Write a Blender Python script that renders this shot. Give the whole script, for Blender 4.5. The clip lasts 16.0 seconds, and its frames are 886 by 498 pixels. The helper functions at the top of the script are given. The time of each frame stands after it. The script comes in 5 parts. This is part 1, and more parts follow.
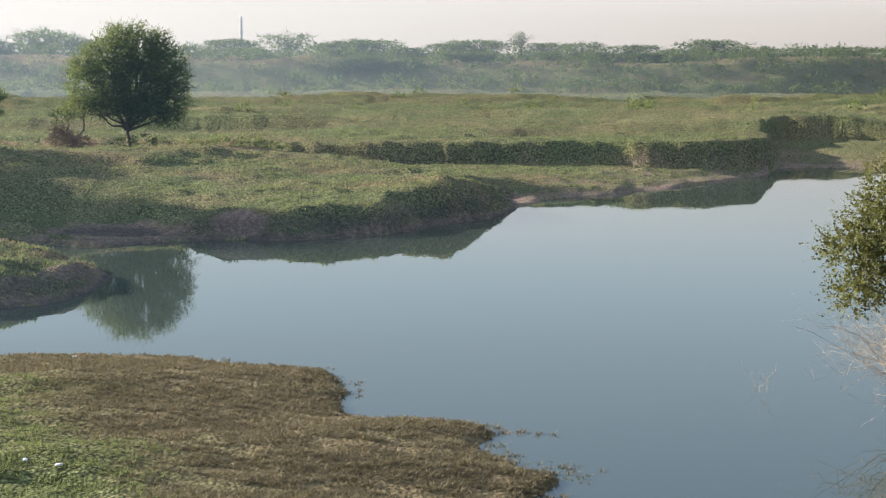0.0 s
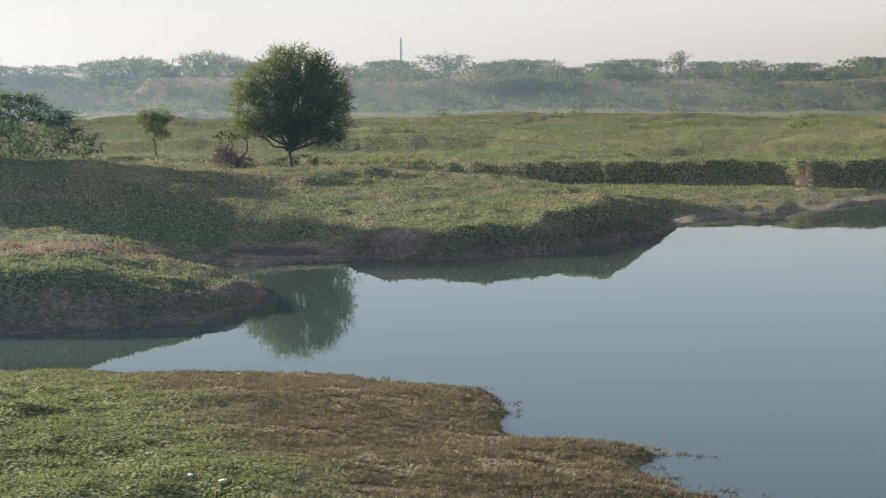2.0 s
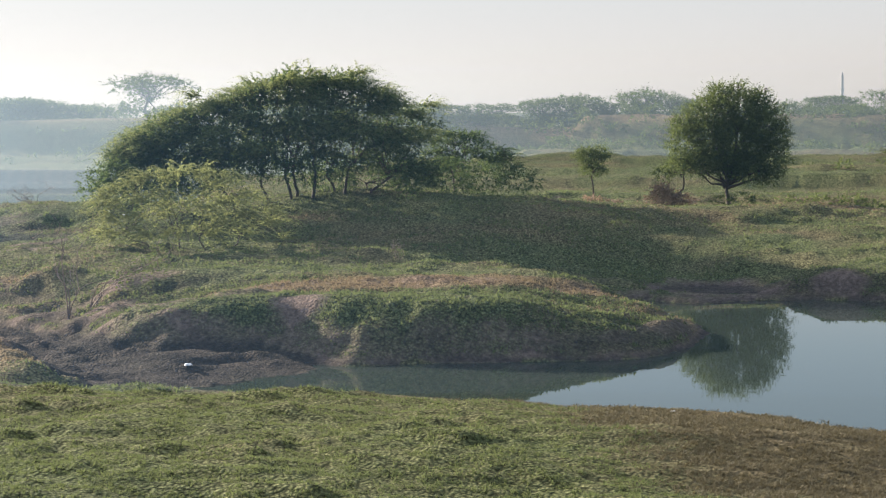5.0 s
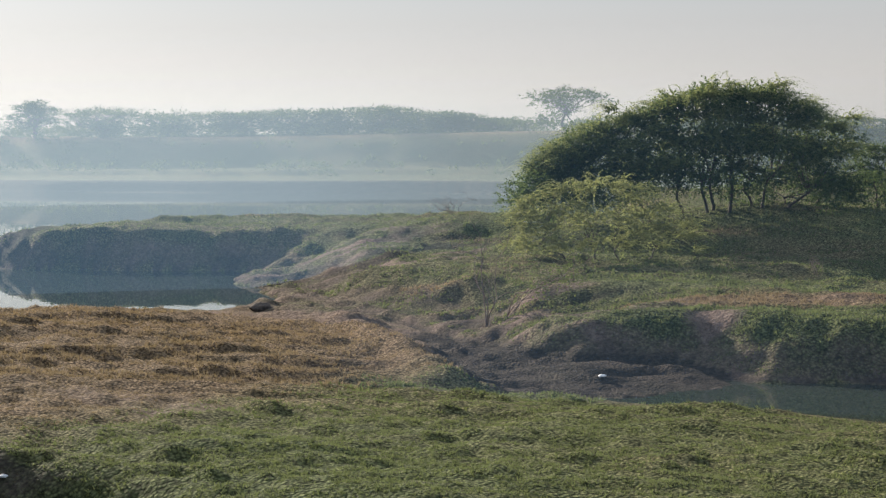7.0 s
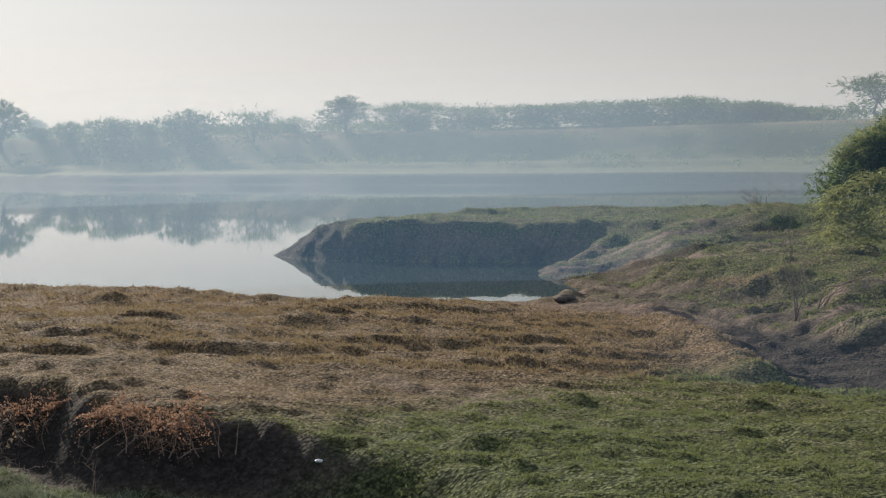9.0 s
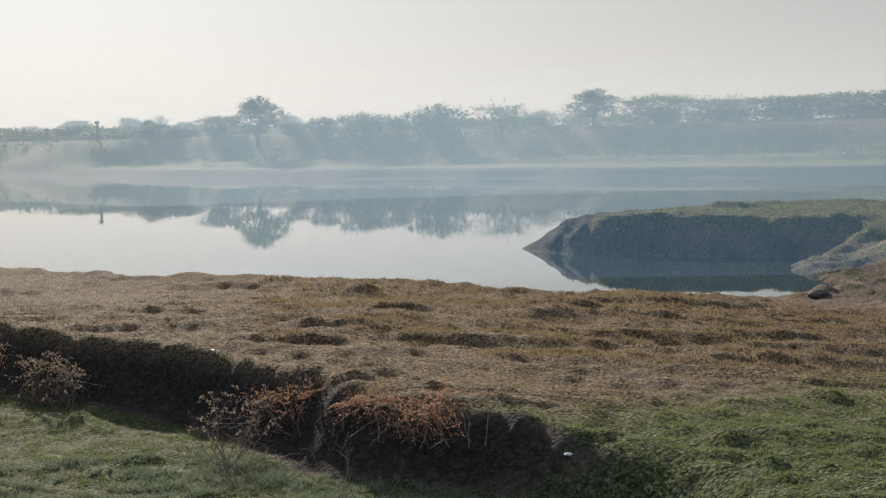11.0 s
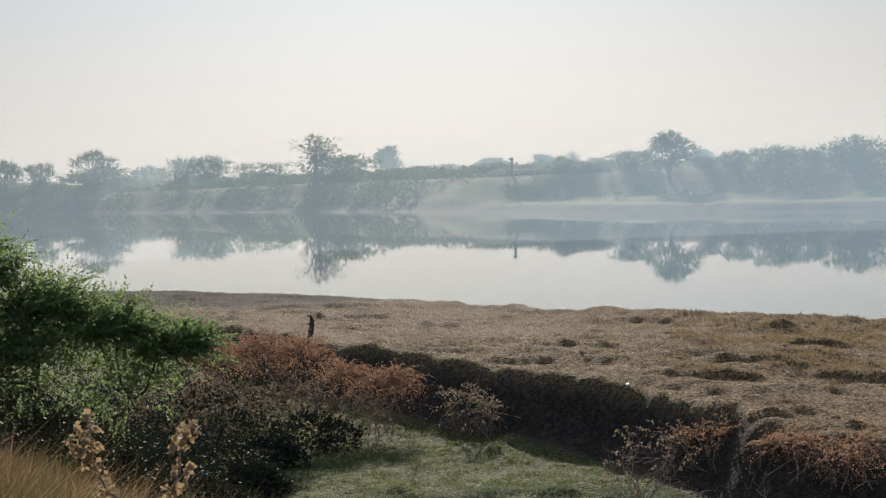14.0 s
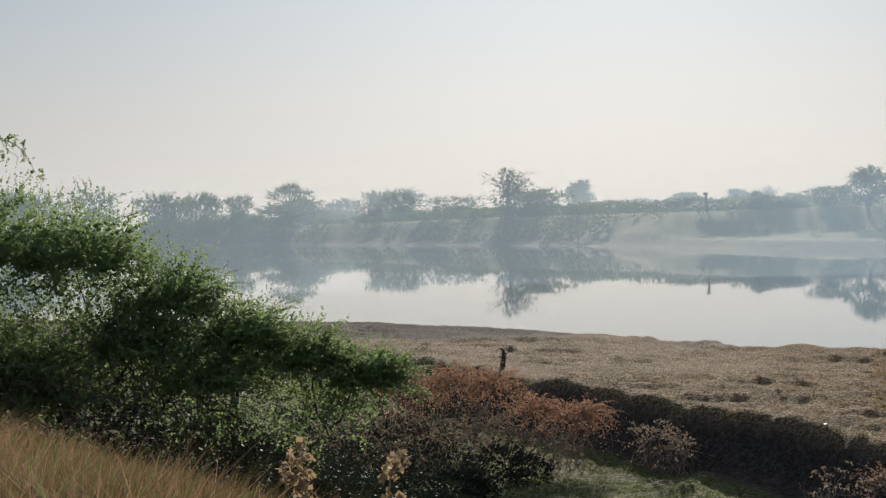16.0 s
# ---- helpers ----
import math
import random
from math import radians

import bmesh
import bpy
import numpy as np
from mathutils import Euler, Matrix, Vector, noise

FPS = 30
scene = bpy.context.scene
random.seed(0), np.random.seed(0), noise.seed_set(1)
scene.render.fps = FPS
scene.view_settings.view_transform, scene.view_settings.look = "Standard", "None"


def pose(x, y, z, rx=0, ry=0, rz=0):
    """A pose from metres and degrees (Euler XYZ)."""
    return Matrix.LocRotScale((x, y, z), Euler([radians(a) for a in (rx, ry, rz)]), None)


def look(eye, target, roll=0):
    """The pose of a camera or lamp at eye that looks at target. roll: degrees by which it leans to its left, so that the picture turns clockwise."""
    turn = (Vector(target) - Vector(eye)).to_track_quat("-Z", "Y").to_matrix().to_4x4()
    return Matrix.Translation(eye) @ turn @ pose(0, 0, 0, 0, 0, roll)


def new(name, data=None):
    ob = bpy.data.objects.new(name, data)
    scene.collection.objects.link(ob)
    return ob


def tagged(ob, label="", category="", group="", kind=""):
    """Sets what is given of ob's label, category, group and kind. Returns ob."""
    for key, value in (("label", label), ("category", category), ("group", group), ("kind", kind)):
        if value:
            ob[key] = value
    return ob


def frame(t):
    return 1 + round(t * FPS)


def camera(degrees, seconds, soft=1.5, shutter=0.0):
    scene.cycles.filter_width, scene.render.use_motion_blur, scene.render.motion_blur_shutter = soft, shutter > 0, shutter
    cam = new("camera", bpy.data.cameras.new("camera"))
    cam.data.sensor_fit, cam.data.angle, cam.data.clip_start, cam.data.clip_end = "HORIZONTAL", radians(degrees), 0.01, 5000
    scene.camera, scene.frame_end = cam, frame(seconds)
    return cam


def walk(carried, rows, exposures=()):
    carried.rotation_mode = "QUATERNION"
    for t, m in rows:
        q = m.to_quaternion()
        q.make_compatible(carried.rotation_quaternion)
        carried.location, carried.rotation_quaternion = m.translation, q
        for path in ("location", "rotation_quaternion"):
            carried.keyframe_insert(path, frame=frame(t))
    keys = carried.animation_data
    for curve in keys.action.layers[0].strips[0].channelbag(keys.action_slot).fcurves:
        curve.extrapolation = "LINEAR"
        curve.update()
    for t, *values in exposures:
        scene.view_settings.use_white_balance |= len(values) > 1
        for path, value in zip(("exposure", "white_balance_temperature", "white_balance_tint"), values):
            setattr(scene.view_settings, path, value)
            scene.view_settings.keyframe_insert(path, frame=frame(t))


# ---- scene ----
# Camera: a person turns on the spot on an embankment, phone at arm's length.
cam = camera(29.89, 16.0, soft=1.35)
EYE, ARM = 8.5, 0.45
ROWS = [
    (0, 83.240, -0.156, 0.018),
    (0.5, 83.491, -0.021, 1.181),
    (1, 83.722, 0.120, 2.422),
    (1.5, 83.891, 0.142, 3.520),
    (2, 83.931, 0.325, 5.438),
    (2.5, 83.917, 0.605, 7.806),
    (3, 83.892, 0.939, 11.385),
    (3.2, 83.941, 0.857, 12.093),
    (5.3, 85.603, 0.596, 21.523),
    (5.5, 85.767, 0.531, 22.239),
    (6, 86.009, 0.586, 25.218),
    (6.5, 85.971, 0.612, 29.461),
    (7, 85.934, 0.622, 34.562),
    (7.5, 85.874, 0.867, 39.023),
    (8, 85.848, 1.010, 40.860),
    (8.2, 85.844, 1.122, 42.069),
    (10.3, 85.835, 1.415, 49.396),
    (10.5, 85.845, 1.498, 50.873),
    (11, 85.832, 1.698, 53.489),
    (11.5, 85.838, 1.879, 55.811),
    (12, 85.842, 2.103, 58.003),
    (12.5, 85.998, 2.310, 60.275),
    (13, 86.384, 2.414, 63.233),
    (13.5, 86.879, 2.393, 65.524),
    (14, 87.534, 2.454, 67.592),
    (14.5, 88.138, 2.486, 69.557),
    (15, 88.677, 2.467, 70.796),
    (15.5, 88.784, 2.315, 72.459),
    (16, 88.962, 2.077, 74.214),
]


def stand(rx, ry, rz):
    a = radians(rz)
    return pose(-ARM * math.sin(a), ARM * math.cos(a), EYE, rx, ry, rz)


walk(cam, [(t, stand(rx, ry, rz)) for t, rx, ry, rz in ROWS], exposures=[(0.0, 2.04), (2.0, 1.88), (3.0, 1.92), (5.5, 1.62), (7.0, 1.24), (8.0, 0.98), (10.5, 0.9), (12.0, 0.9), (16.0, 0.78)])

# ---- world and sun ----
SUN_AZ, SUN_EL = 68.0, 17.0  # degrees to the left of +y, and above the horizon
world = bpy.data.worlds.new("morning_sky")
scene.world = world
world.use_nodes = True
wn, wl = world.node_tree.nodes, world.node_tree.links
sky = wn.new("ShaderNodeTexSky")
sky.sky_type, sky.sun_disc = "NISHITA", False
sky.sun_elevation, sky.sun_rotation = radians(SUN_EL), radians(-SUN_AZ)
sky.air_density, sky.dust_density, sky.ozone_density, sky.altitude = 1.3, 2.5, 2.0, 50
pale = wn.new("ShaderNodeHueSaturation")
pale.inputs["Saturation"].default_value = 0.25
soft = wn.new("ShaderNodeGamma")
soft.inputs[1].default_value = 0.48
wl.new(sky.outputs[0], soft.inputs[0])
wl.new(soft.outputs[0], pale.inputs["Color"])
# morning haze over the whole sky, thinning and turning bluer with height
way = wn.new("ShaderNodeTexCoord")
split = wn.new("ShaderNodeSeparateXYZ")
wl.new(way.outputs["Generated"], split.inputs[0])
haze = wn.new("ShaderNodeValToRGB")
for e, (p, c) in zip([haze.color_ramp.elements[0], haze.color_ramp.elements[1]] + [haze.color_ramp.elements.new(q) for q in (0.03, 0.07, 0.14, 0.26, 0.5)],
                     [(0.0, (0.75, 0.69, 0.67)), (1.0, (0.4, 0.92, 2.2)), (0.03, (0.74, 0.695, 0.68)), (0.07, (0.63, 0.67, 0.71)), (0.14, (0.33, 0.54, 0.73)), (0.26, (0.05, 0.28, 0.65)), (0.5, (0.2, 0.6, 1.3))]):
    e.position, e.color = p, (*c, 1)
wl.new(split.outputs[2], haze.inputs[0])
both = wn.new("ShaderNodeMixRGB")
both.blend_type = "ADD"
both.inputs[0].default_value = 0.3
wl.new(haze.outputs[0], both.inputs[1])
wl.new(pale.outputs[0], both.inputs[2])
wl.new(both.outputs[0], wn["Background"].inputs[0])
wn["Background"].inputs[1].default_value = 0.182

sun = new("sun", bpy.data.lights.new("sun", "SUN"))
sun.data.energy, sun.data.angle, sun.data.color = 5.0, radians(1.2), (0.98, 0.91, 0.81)
SUN_DIR = Vector((-math.sin(radians(SUN_AZ)) * math.cos(radians(SUN_EL)), math.cos(radians(SUN_AZ)) * math.cos(radians(SUN_EL)), math.sin(radians(SUN_EL))))
sun.matrix_world = look(SUN_DIR * 200, (0, 0, 0))


# ---- materials ----
def nodes_of(name):
    m = bpy.data.materials.new(name)
    m.use_nodes = True
    nt = m.node_tree
    return m, nt.nodes, nt.links, nt.nodes["Principled BSDF"]


def noise_node(n, l, scale, detail=4.0, rough=0.6, coord=None):
    t = n.new("ShaderNodeTexNoise")
    t.inputs["Scale"].default_value, t.inputs["Detail"].default_value, t.inputs["Roughness"].default_value = scale, detail, rough
    if coord is not None:
        l.new(coord, t.inputs["Vector"])
    return t


def ramp_node(n, l, fac, stops):
    r = n.new("ShaderNodeValToRGB")
    els = r.color_ramp.elements
    while len(els) < len(stops):
        els.new(0.5)
    for e, (p, c) in zip(els, stops):
        e.position, e.color = p, (*c, 1) if len(c) == 3 else c
    l.new(fac, r.inputs[0])
    return r


def mix_node(n, l, fac, a, b, blend="MIX"):
    m = n.new("ShaderNodeMixRGB")
    m.blend_type = blend
    for sock, v in zip(m.inputs, (fac, a, b)):
        if hasattr(v, "links"):
            l.new(v, sock)
        elif isinstance(v, (int, float)):
            sock.default_value = v
        else:
            sock.default_value = (*v, 1)
    return m.outputs[0]


def math_node(n, l, op, a, b=0.0, clamp=False):
    m = n.new("ShaderNodeMath")
    m.operation, m.use_clamp = op, clamp
    for sock, v in zip(m.inputs, (a, b)):
        if hasattr(v, "links"):
            l.new(v, sock)
        else:
            sock.default_value = v
    return m.outputs[0]


def ground_material():
    """Grass, dry grass, mud and cut earth; where each lies comes from the cover layer of the ground and from the slope.
    The mud share also carries painted shade.
    """
    m, n, l, b = nodes_of("riverside_ground")
    pos = n.new("ShaderNodeNewGeometry")
    p = pos.outputs["Position"]
    cover = n.new("ShaderNodeVertexColor")
    cover.layer_name = "cover"
    sep = n.new("ShaderNodeSeparateColor")
    l.new(cover.outputs[0], sep.inputs[0])
    dry, weed, bare = sep.outputs[0], sep.outputs[1], sep.outputs[2]
    fine = noise_node(n, l, 5.0, 6, 0.7, p)
    mid = noise_node(n, l, 0.55, 5, 0.65, p)
    big = noise_node(n, l, 0.09, 3, 0.5, p)
    green = ramp_node(n, l, fine.outputs[0], [(0.3, (0.04, 0.05, 0.022)), (0.5, (0.112, 0.128, 0.056)), (0.7, (0.205, 0.215, 0.098))]).outputs[0]
    straw = ramp_node(n, l, fine.outputs[0], [(0.3, (0.092, 0.062, 0.037)), (0.5, (0.205, 0.143, 0.086)), (0.7, (0.315, 0.23, 0.143))]).outputs[0]
    brown = ramp_node(n, l, fine.outputs[0], [(0.3, (0.045, 0.036, 0.02)), (0.5, (0.115, 0.09, 0.052)), (0.7, (0.2, 0.16, 0.098))]).outputs[0]
    earth = ramp_node(n, l, fine.outputs[0], [(0.3, (0.08, 0.058, 0.047)), (0.5, (0.16, 0.117, 0.095)), (0.7, (0.27, 0.2, 0.162))]).outputs[0]
    patch = math_node(n, l, "ADD", dry, math_node(n, l, "MULTIPLY", math_node(n, l, "SUBTRACT", mid.outputs[0], 0.5), 0.4))
    patch = math_node(n, l, "ADD", patch, math_node(n, l, "MULTIPLY", math_node(n, l, "SUBTRACT", big.outputs[0], 0.5), 0.3), True)
    c = mix_node(n, l, patch, green, straw)
    # tufts of a hand's width, lighter at their middles and darker between them
    stir = n.new("ShaderNodeVectorMath")
    stir.operation = "MULTIPLY_ADD"
    l.new(fine.outputs["Color"], stir.inputs[0])
    stir.inputs[1].default_value = (0.07, 0.07, 0.07)
    l.new(p, stir.inputs[2])
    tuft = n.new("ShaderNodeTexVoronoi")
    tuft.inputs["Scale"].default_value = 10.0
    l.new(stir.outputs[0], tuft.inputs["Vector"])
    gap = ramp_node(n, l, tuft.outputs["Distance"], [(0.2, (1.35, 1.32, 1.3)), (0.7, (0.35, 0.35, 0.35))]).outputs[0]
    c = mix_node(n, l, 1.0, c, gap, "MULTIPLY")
    wmask = math_node(n, l, "ADD", weed, math_node(n, l, "MULTIPLY", math_node(n, l, "SUBTRACT", mid.outputs[0], 0.5), 1.2 ), True)
    wmask = math_node(n, l, "MULTIPLY", wmask, math_node(n, l, "GREATER_THAN", weed, 0.02))
    c = mix_node(n, l, wmask, c, brown)
    emask = math_node(n, l, "ADD", math_node(n, l, "MULTIPLY", bare, 1.5), math_node(n, l, "MULTIPLY", math_node(n, l, "SUBTRACT", mid.outputs[0], 0.62), 2.2), True)
    emask = math_node(n, l, "MULTIPLY", emask, math_node(n, l, "MULTIPLY", bare, 3.0, True))
    c = mix_node(n, l, emask, c, earth)
    # near-black mud colour, also used to paint shade on banks
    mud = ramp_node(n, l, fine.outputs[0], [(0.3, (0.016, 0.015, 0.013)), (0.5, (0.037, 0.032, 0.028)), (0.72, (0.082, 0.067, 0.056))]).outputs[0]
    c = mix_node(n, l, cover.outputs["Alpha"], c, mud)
    l.new(c, b.inputs["Base Color"])
    b.inputs["Roughness"].default_value = 0.95
    b.inputs["Specular IOR Level"].default_value = 0.025
    bump = n.new("ShaderNodeBump")
    bump.inputs["Strength"].default_value, bump.inputs["Distance"].default_value = 0.8, 0.1
    l.new(math_node(n, l, "SUBTRACT", math_node(n, l, "MULTIPLY", fine.outputs[0], 0.6), tuft.outputs["Distance"]), bump.inputs["Height"])
    l.new(bump.outputs[0], b.inputs["Normal"])
    return m


def water_material():
    m, n, l, b = nodes_of("still_pond_water")
    b.inputs["Base Color"].default_value = (0.034, 0.044, 0.035, 1)
    b.inputs["Roughness"].default_value = 0.015
    b.inputs["IOR"].default_value = 1.33
    pos = n.new("ShaderNodeNewGeometry")
    mp = n.new("ShaderNodeMapping")
    mp.inputs["Scale"].default_value = (0.5, 1.4, 1)
    l.new(pos.outputs["Position"], mp.inputs[0])
    t = noise_node(n, l, 1.3, 2, 0.5, mp.outputs[0])
    bump = n.new("ShaderNodeBump")
    bump.inputs["Strength"].default_value, bump.inputs["Distance"].default_value = 0.06, 0.02
    l.new(t.outputs[0], bump.inputs["Height"])
    l.new(bump.outputs[0], b.inputs["Normal"])
    return m


def leaf_material(name, dark, light, through_colour, share=0.35, spread=0.6):
    """Leaves that let some light through, each a little different."""
    m, n, l, b = nodes_of(name)
    g = n.new("ShaderNodeNewGeometry")
    t = noise_node(n, l, 0.6, 3, 0.6, g.outputs["Position"])
    f = math_node(n, l, "ADD", math_node(n, l, "MULTIPLY", g.outputs["Random Per Island"], spread), math_node(n, l, "MULTIPLY", t.outputs[0], 1.1 - spread), True)
    c = ramp_node(n, l, f, [(0.15, dark), (0.85, light)]).outputs[0]
    l.new(c, b.inputs["Base Color"])
    b.inputs["Roughness"].default_value = 0.7
    b.inputs["Specular IOR Level"].default_value = 0.06
    tr = n.new("ShaderNodeBsdfTranslucent")
    tr.inputs[0].default_value = (*through_colour, 1)
    mix = n.new("ShaderNodeMixShader")
    mix.inputs[0].default_value = share
    l.new(b.outputs[0], mix.inputs[1])
    l.new(tr.outputs[0], mix.inputs[2])
    l.new(mix.outputs[0], n["Material Output"].inputs[0])
    return m


def plain_material(name, a, c, scale=8.0, rough=0.85, bump_m=0.01):
    m, n, l, b = nodes_of(name)
    tc = n.new("ShaderNodeTexCoord")
    t = noise_node(n, l, scale, 5, 0.65, tc.outputs["Object"])
    l.new(ramp_node(n, l, t.outputs[0], [(0.3, a), (0.7, c)]).outputs[0], b.inputs["Base Color"])
    b.inputs["Roughness"].default_value = rough
    b.inputs["Specular IOR Level"].default_value = 0.25
    bump = n.new("ShaderNodeBump")
    bump.inputs["Strength"].default_value, bump.inputs["Distance"].default_value = 0.6, bump_m
    l.new(t.outputs[0], bump.inputs["Height"])
    l.new(bump.outputs[0], b.inputs["Normal"])
    return m


GROUND = ground_material()
WATER = water_material()
BARK = plain_material("grey_brown_bark", (0.045, 0.032, 0.024), (0.12, 0.09, 0.068), 14)
TWIG = plain_material("dry_twig_wood", (0.14, 0.095, 0.07), (0.3, 0.22, 0.17), 14)
LEAF_ROUND = leaf_material("acacia_leaves", (0.034, 0.052, 0.018), (0.13, 0.152, 0.056), (0.17, 0.2, 0.06), 0.3)
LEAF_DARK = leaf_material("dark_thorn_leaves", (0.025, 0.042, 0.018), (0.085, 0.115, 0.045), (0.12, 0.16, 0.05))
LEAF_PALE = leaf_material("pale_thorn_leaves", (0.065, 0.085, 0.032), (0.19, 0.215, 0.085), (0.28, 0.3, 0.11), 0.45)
LEAF_YELLOW = leaf_material("yellow_green_thorn_leaves", (0.095, 0.105, 0.042), (0.24, 0.25, 0.1), (0.3, 0.31, 0.11), 0.4)
LEAF_OLIVE = leaf_material("olive_thorn_leaves", (0.04, 0.045, 0.015), (0.13, 0.13, 0.05), (0.14, 0.14, 0.04), 0.3)
LEAF_THICK = leaf_material("feathery_thorn_leaves", (0.04, 0.066, 0.03), (0.165, 0.22, 0.1), (0.21, 0.28, 0.11), 0.4)
# brush leaves darkened, so the shade under the bushes is in their colour
LEAF_SHADED = leaf_material("shade_dark_brush_leaves", (0.015, 0.019, 0.014), (0.05, 0.055, 0.038), (0.022, 0.028, 0.014), 0.12)
DRY_PINK = leaf_material("faded_dry_brush", (0.18, 0.125, 0.085), (0.42, 0.3, 0.21), (0.3, 0.2, 0.13), 0.35)
LEAF_FAR = leaf_material("far_wood_leaves", (0.03, 0.045, 0.02), (0.075, 0.1, 0.04), (0.1, 0.13, 0.03))
DRY_RED = leaf_material("withered_leaves", (0.12, 0.07, 0.047), (0.4, 0.25, 0.16), (0.33, 0.19, 0.12))
DRY_GREY = leaf_material("grey_dry_brush", (0.1, 0.085, 0.07), (0.26, 0.22, 0.18), (0.2, 0.15, 0.1))
VERGE = leaf_material("olive_brown_dry_grass", (0.05, 0.038, 0.016), (0.18, 0.128, 0.058), (0.13, 0.095, 0.038))
STRAW = leaf_material("dry_straw", (0.087, 0.06, 0.035), (0.325, 0.23, 0.144), (0.23, 0.175, 0.095), spread=0.4)
GRASS = leaf_material("grass_blades", (0.022, 0.034, 0.014), (0.148, 0.166, 0.07), (0.17, 0.195, 0.075), spread=0.4)
FROSTY = leaf_material("frosty_herb_leaves", (0.028, 0.04, 0.022), (0.3, 0.33, 0.23), (0.2, 0.23, 0.14), 0.3)


def mist_material(name, loss_colour):
    """Thin morning mist on a sheet: it lets most light through, its colour stands for the scattered rest; it thins out
    with height.
    """
    m, n, l, b = nodes_of(name)
    g = n.new("ShaderNodeNewGeometry")
    t = noise_node(n, l, 0.02, 3, 0.5, g.outputs["Position"])
    layer = n.new("ShaderNodeVertexColor")
    layer.layer_name = "mist_share"
    sp = n.new("ShaderNodeSeparateColor")
    l.new(layer.outputs[0], sp.inputs[0])
    f = math_node(n, l, "MULTIPLY", sp.outputs[0], math_node(n, l, "ADD", math_node(n, l, "MULTIPLY", t.outputs[0], 0.4), 0.8))
    # haze as a tint: more blue than red is taken from behind, a set glow is given back
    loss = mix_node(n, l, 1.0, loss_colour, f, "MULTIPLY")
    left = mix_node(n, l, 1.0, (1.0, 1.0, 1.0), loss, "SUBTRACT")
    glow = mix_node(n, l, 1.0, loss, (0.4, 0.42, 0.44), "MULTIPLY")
    d, tl, tp = n.new("ShaderNodeBsdfDiffuse"), n.new("ShaderNodeBsdfTranslucent"), n.new("ShaderNodeBsdfTransparent")
    out = n.new("ShaderNodeVectorMath")
    out.operation = "MULTIPLY"
    out.inputs[1].default_value = (1, 1, 0)
    l.new(g.outputs["Position"], out.inputs[0])
    unit = n.new("ShaderNodeVectorMath")
    unit.operation = "NORMALIZE"
    l.new(out.outputs[0], unit.inputs[0])
    for q in (d, tl):
        l.new(unit.outputs[0], q.inputs["Normal"])
        l.new(glow, q.inputs[0])
    l.new(left, tp.inputs[0])
    half, both_ways = n.new("ShaderNodeMixShader"), n.new("ShaderNodeAddShader")
    half.inputs[0].default_value = 0.16
    l.new(d.outputs[0], half.inputs[1])
    l.new(tl.outputs[0], half.inputs[2])
    l.new(tp.outputs[0], both_ways.inputs[0])
    l.new(half.outputs[0], both_ways.inputs[1])
    l.new(both_ways.outputs[0], n["Material Output"].inputs[0])
    return m


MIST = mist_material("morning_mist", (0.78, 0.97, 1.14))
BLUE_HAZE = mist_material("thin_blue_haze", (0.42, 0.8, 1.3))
WEED = leaf_material("brown_water_weed", (0.055, 0.046, 0.028), (0.2, 0.168, 0.108), (0.14, 0.115, 0.06), 0.25)
LITTER = plain_material("white_plastic", (0.65, 0.63, 0.62), (0.8, 0.79, 0.78), 20, 0.5)
HAZY = plain_material("pale_concrete", (0.26, 0.26, 0.26), (0.34, 0.335, 0.33), 3)
DRY_STALK = plain_material("bleached_stalk", (0.22, 0.17, 0.12), (0.42, 0.35, 0.27), 14)
CLOD = plain_material("dark_earth_clod", (0.05, 0.04, 0.032), (0.15, 0.115, 0.09), 5, 0.95, 0.05)
BEIGE = leaf_material("curled_beige_leaves", (0.16, 0.115, 0.065), (0.36, 0.27, 0.17), (0.28, 0.2, 0.11), 0.4)


# ---- shape helpers ----
RNG = np.random.default_rng(7)
LATTICE = np.random.default_rng(3).random((256, 256))


def value_noise(x, y):
    xi, yi = np.floor(x).astype(int), np.floor(y).astype(int)
    u, v = x - xi, y - yi
    u, v = u * u * (3 - 2 * u), v * v * (3 - 2 * v)
    a, b = LATTICE[xi & 255, yi & 255], LATTICE[(xi + 1) & 255, yi & 255]
    c, d = LATTICE[xi & 255, (yi + 1) & 255], LATTICE[(xi + 1) & 255, (yi + 1) & 255]
    return (a + (b - a) * u) * (1 - v) + (c + (d - c) * u) * v


def fbm(x, y, octaves=4, gain=0.5):
    """Rolling noise from -1 to 1."""
    s, amp, tot = 0.0, 1.0, 0.0
    for k in range(octaves):
        s = s + amp * (value_noise(x * 2 ** k + 17.3 * k, y * 2 ** k - 9.1 * k) * 2 - 1)
        tot, amp = tot + amp, amp * gain
    return s / tot


def ease(t):
    t = np.clip(t, 0, 1)
    return t * t * (3 - 2 * t)


def rounded(points, n=4):
    """A closed outline made smooth, without overshooting where its points lie far apart."""
    p = np.array(points, float)
    before, after = p - np.roll(p, 1, 0), np.roll(p, -1, 0) - p
    lb, la = np.linalg.norm(before, axis=1, keepdims=True), np.linalg.norm(after, axis=1, keepdims=True)
    way = before / lb + after / la
    way /= np.linalg.norm(way, axis=1, keepdims=True) + 1e-9
    m = way * np.minimum(lb, la) * 0.9
    q, mq = np.roll(p, -1, 0), np.roll(m, -1, 0)
    out = []
    for k in range(n):
        t = k / n
        out.append((2 * t ** 3 - 3 * t * t + 1) * p + (t ** 3 - 2 * t * t + t) * m + (3 * t * t - 2 * t ** 3) * q + (t ** 3 - t * t) * mq)
    return np.stack(out, 1).reshape(-1, 2)


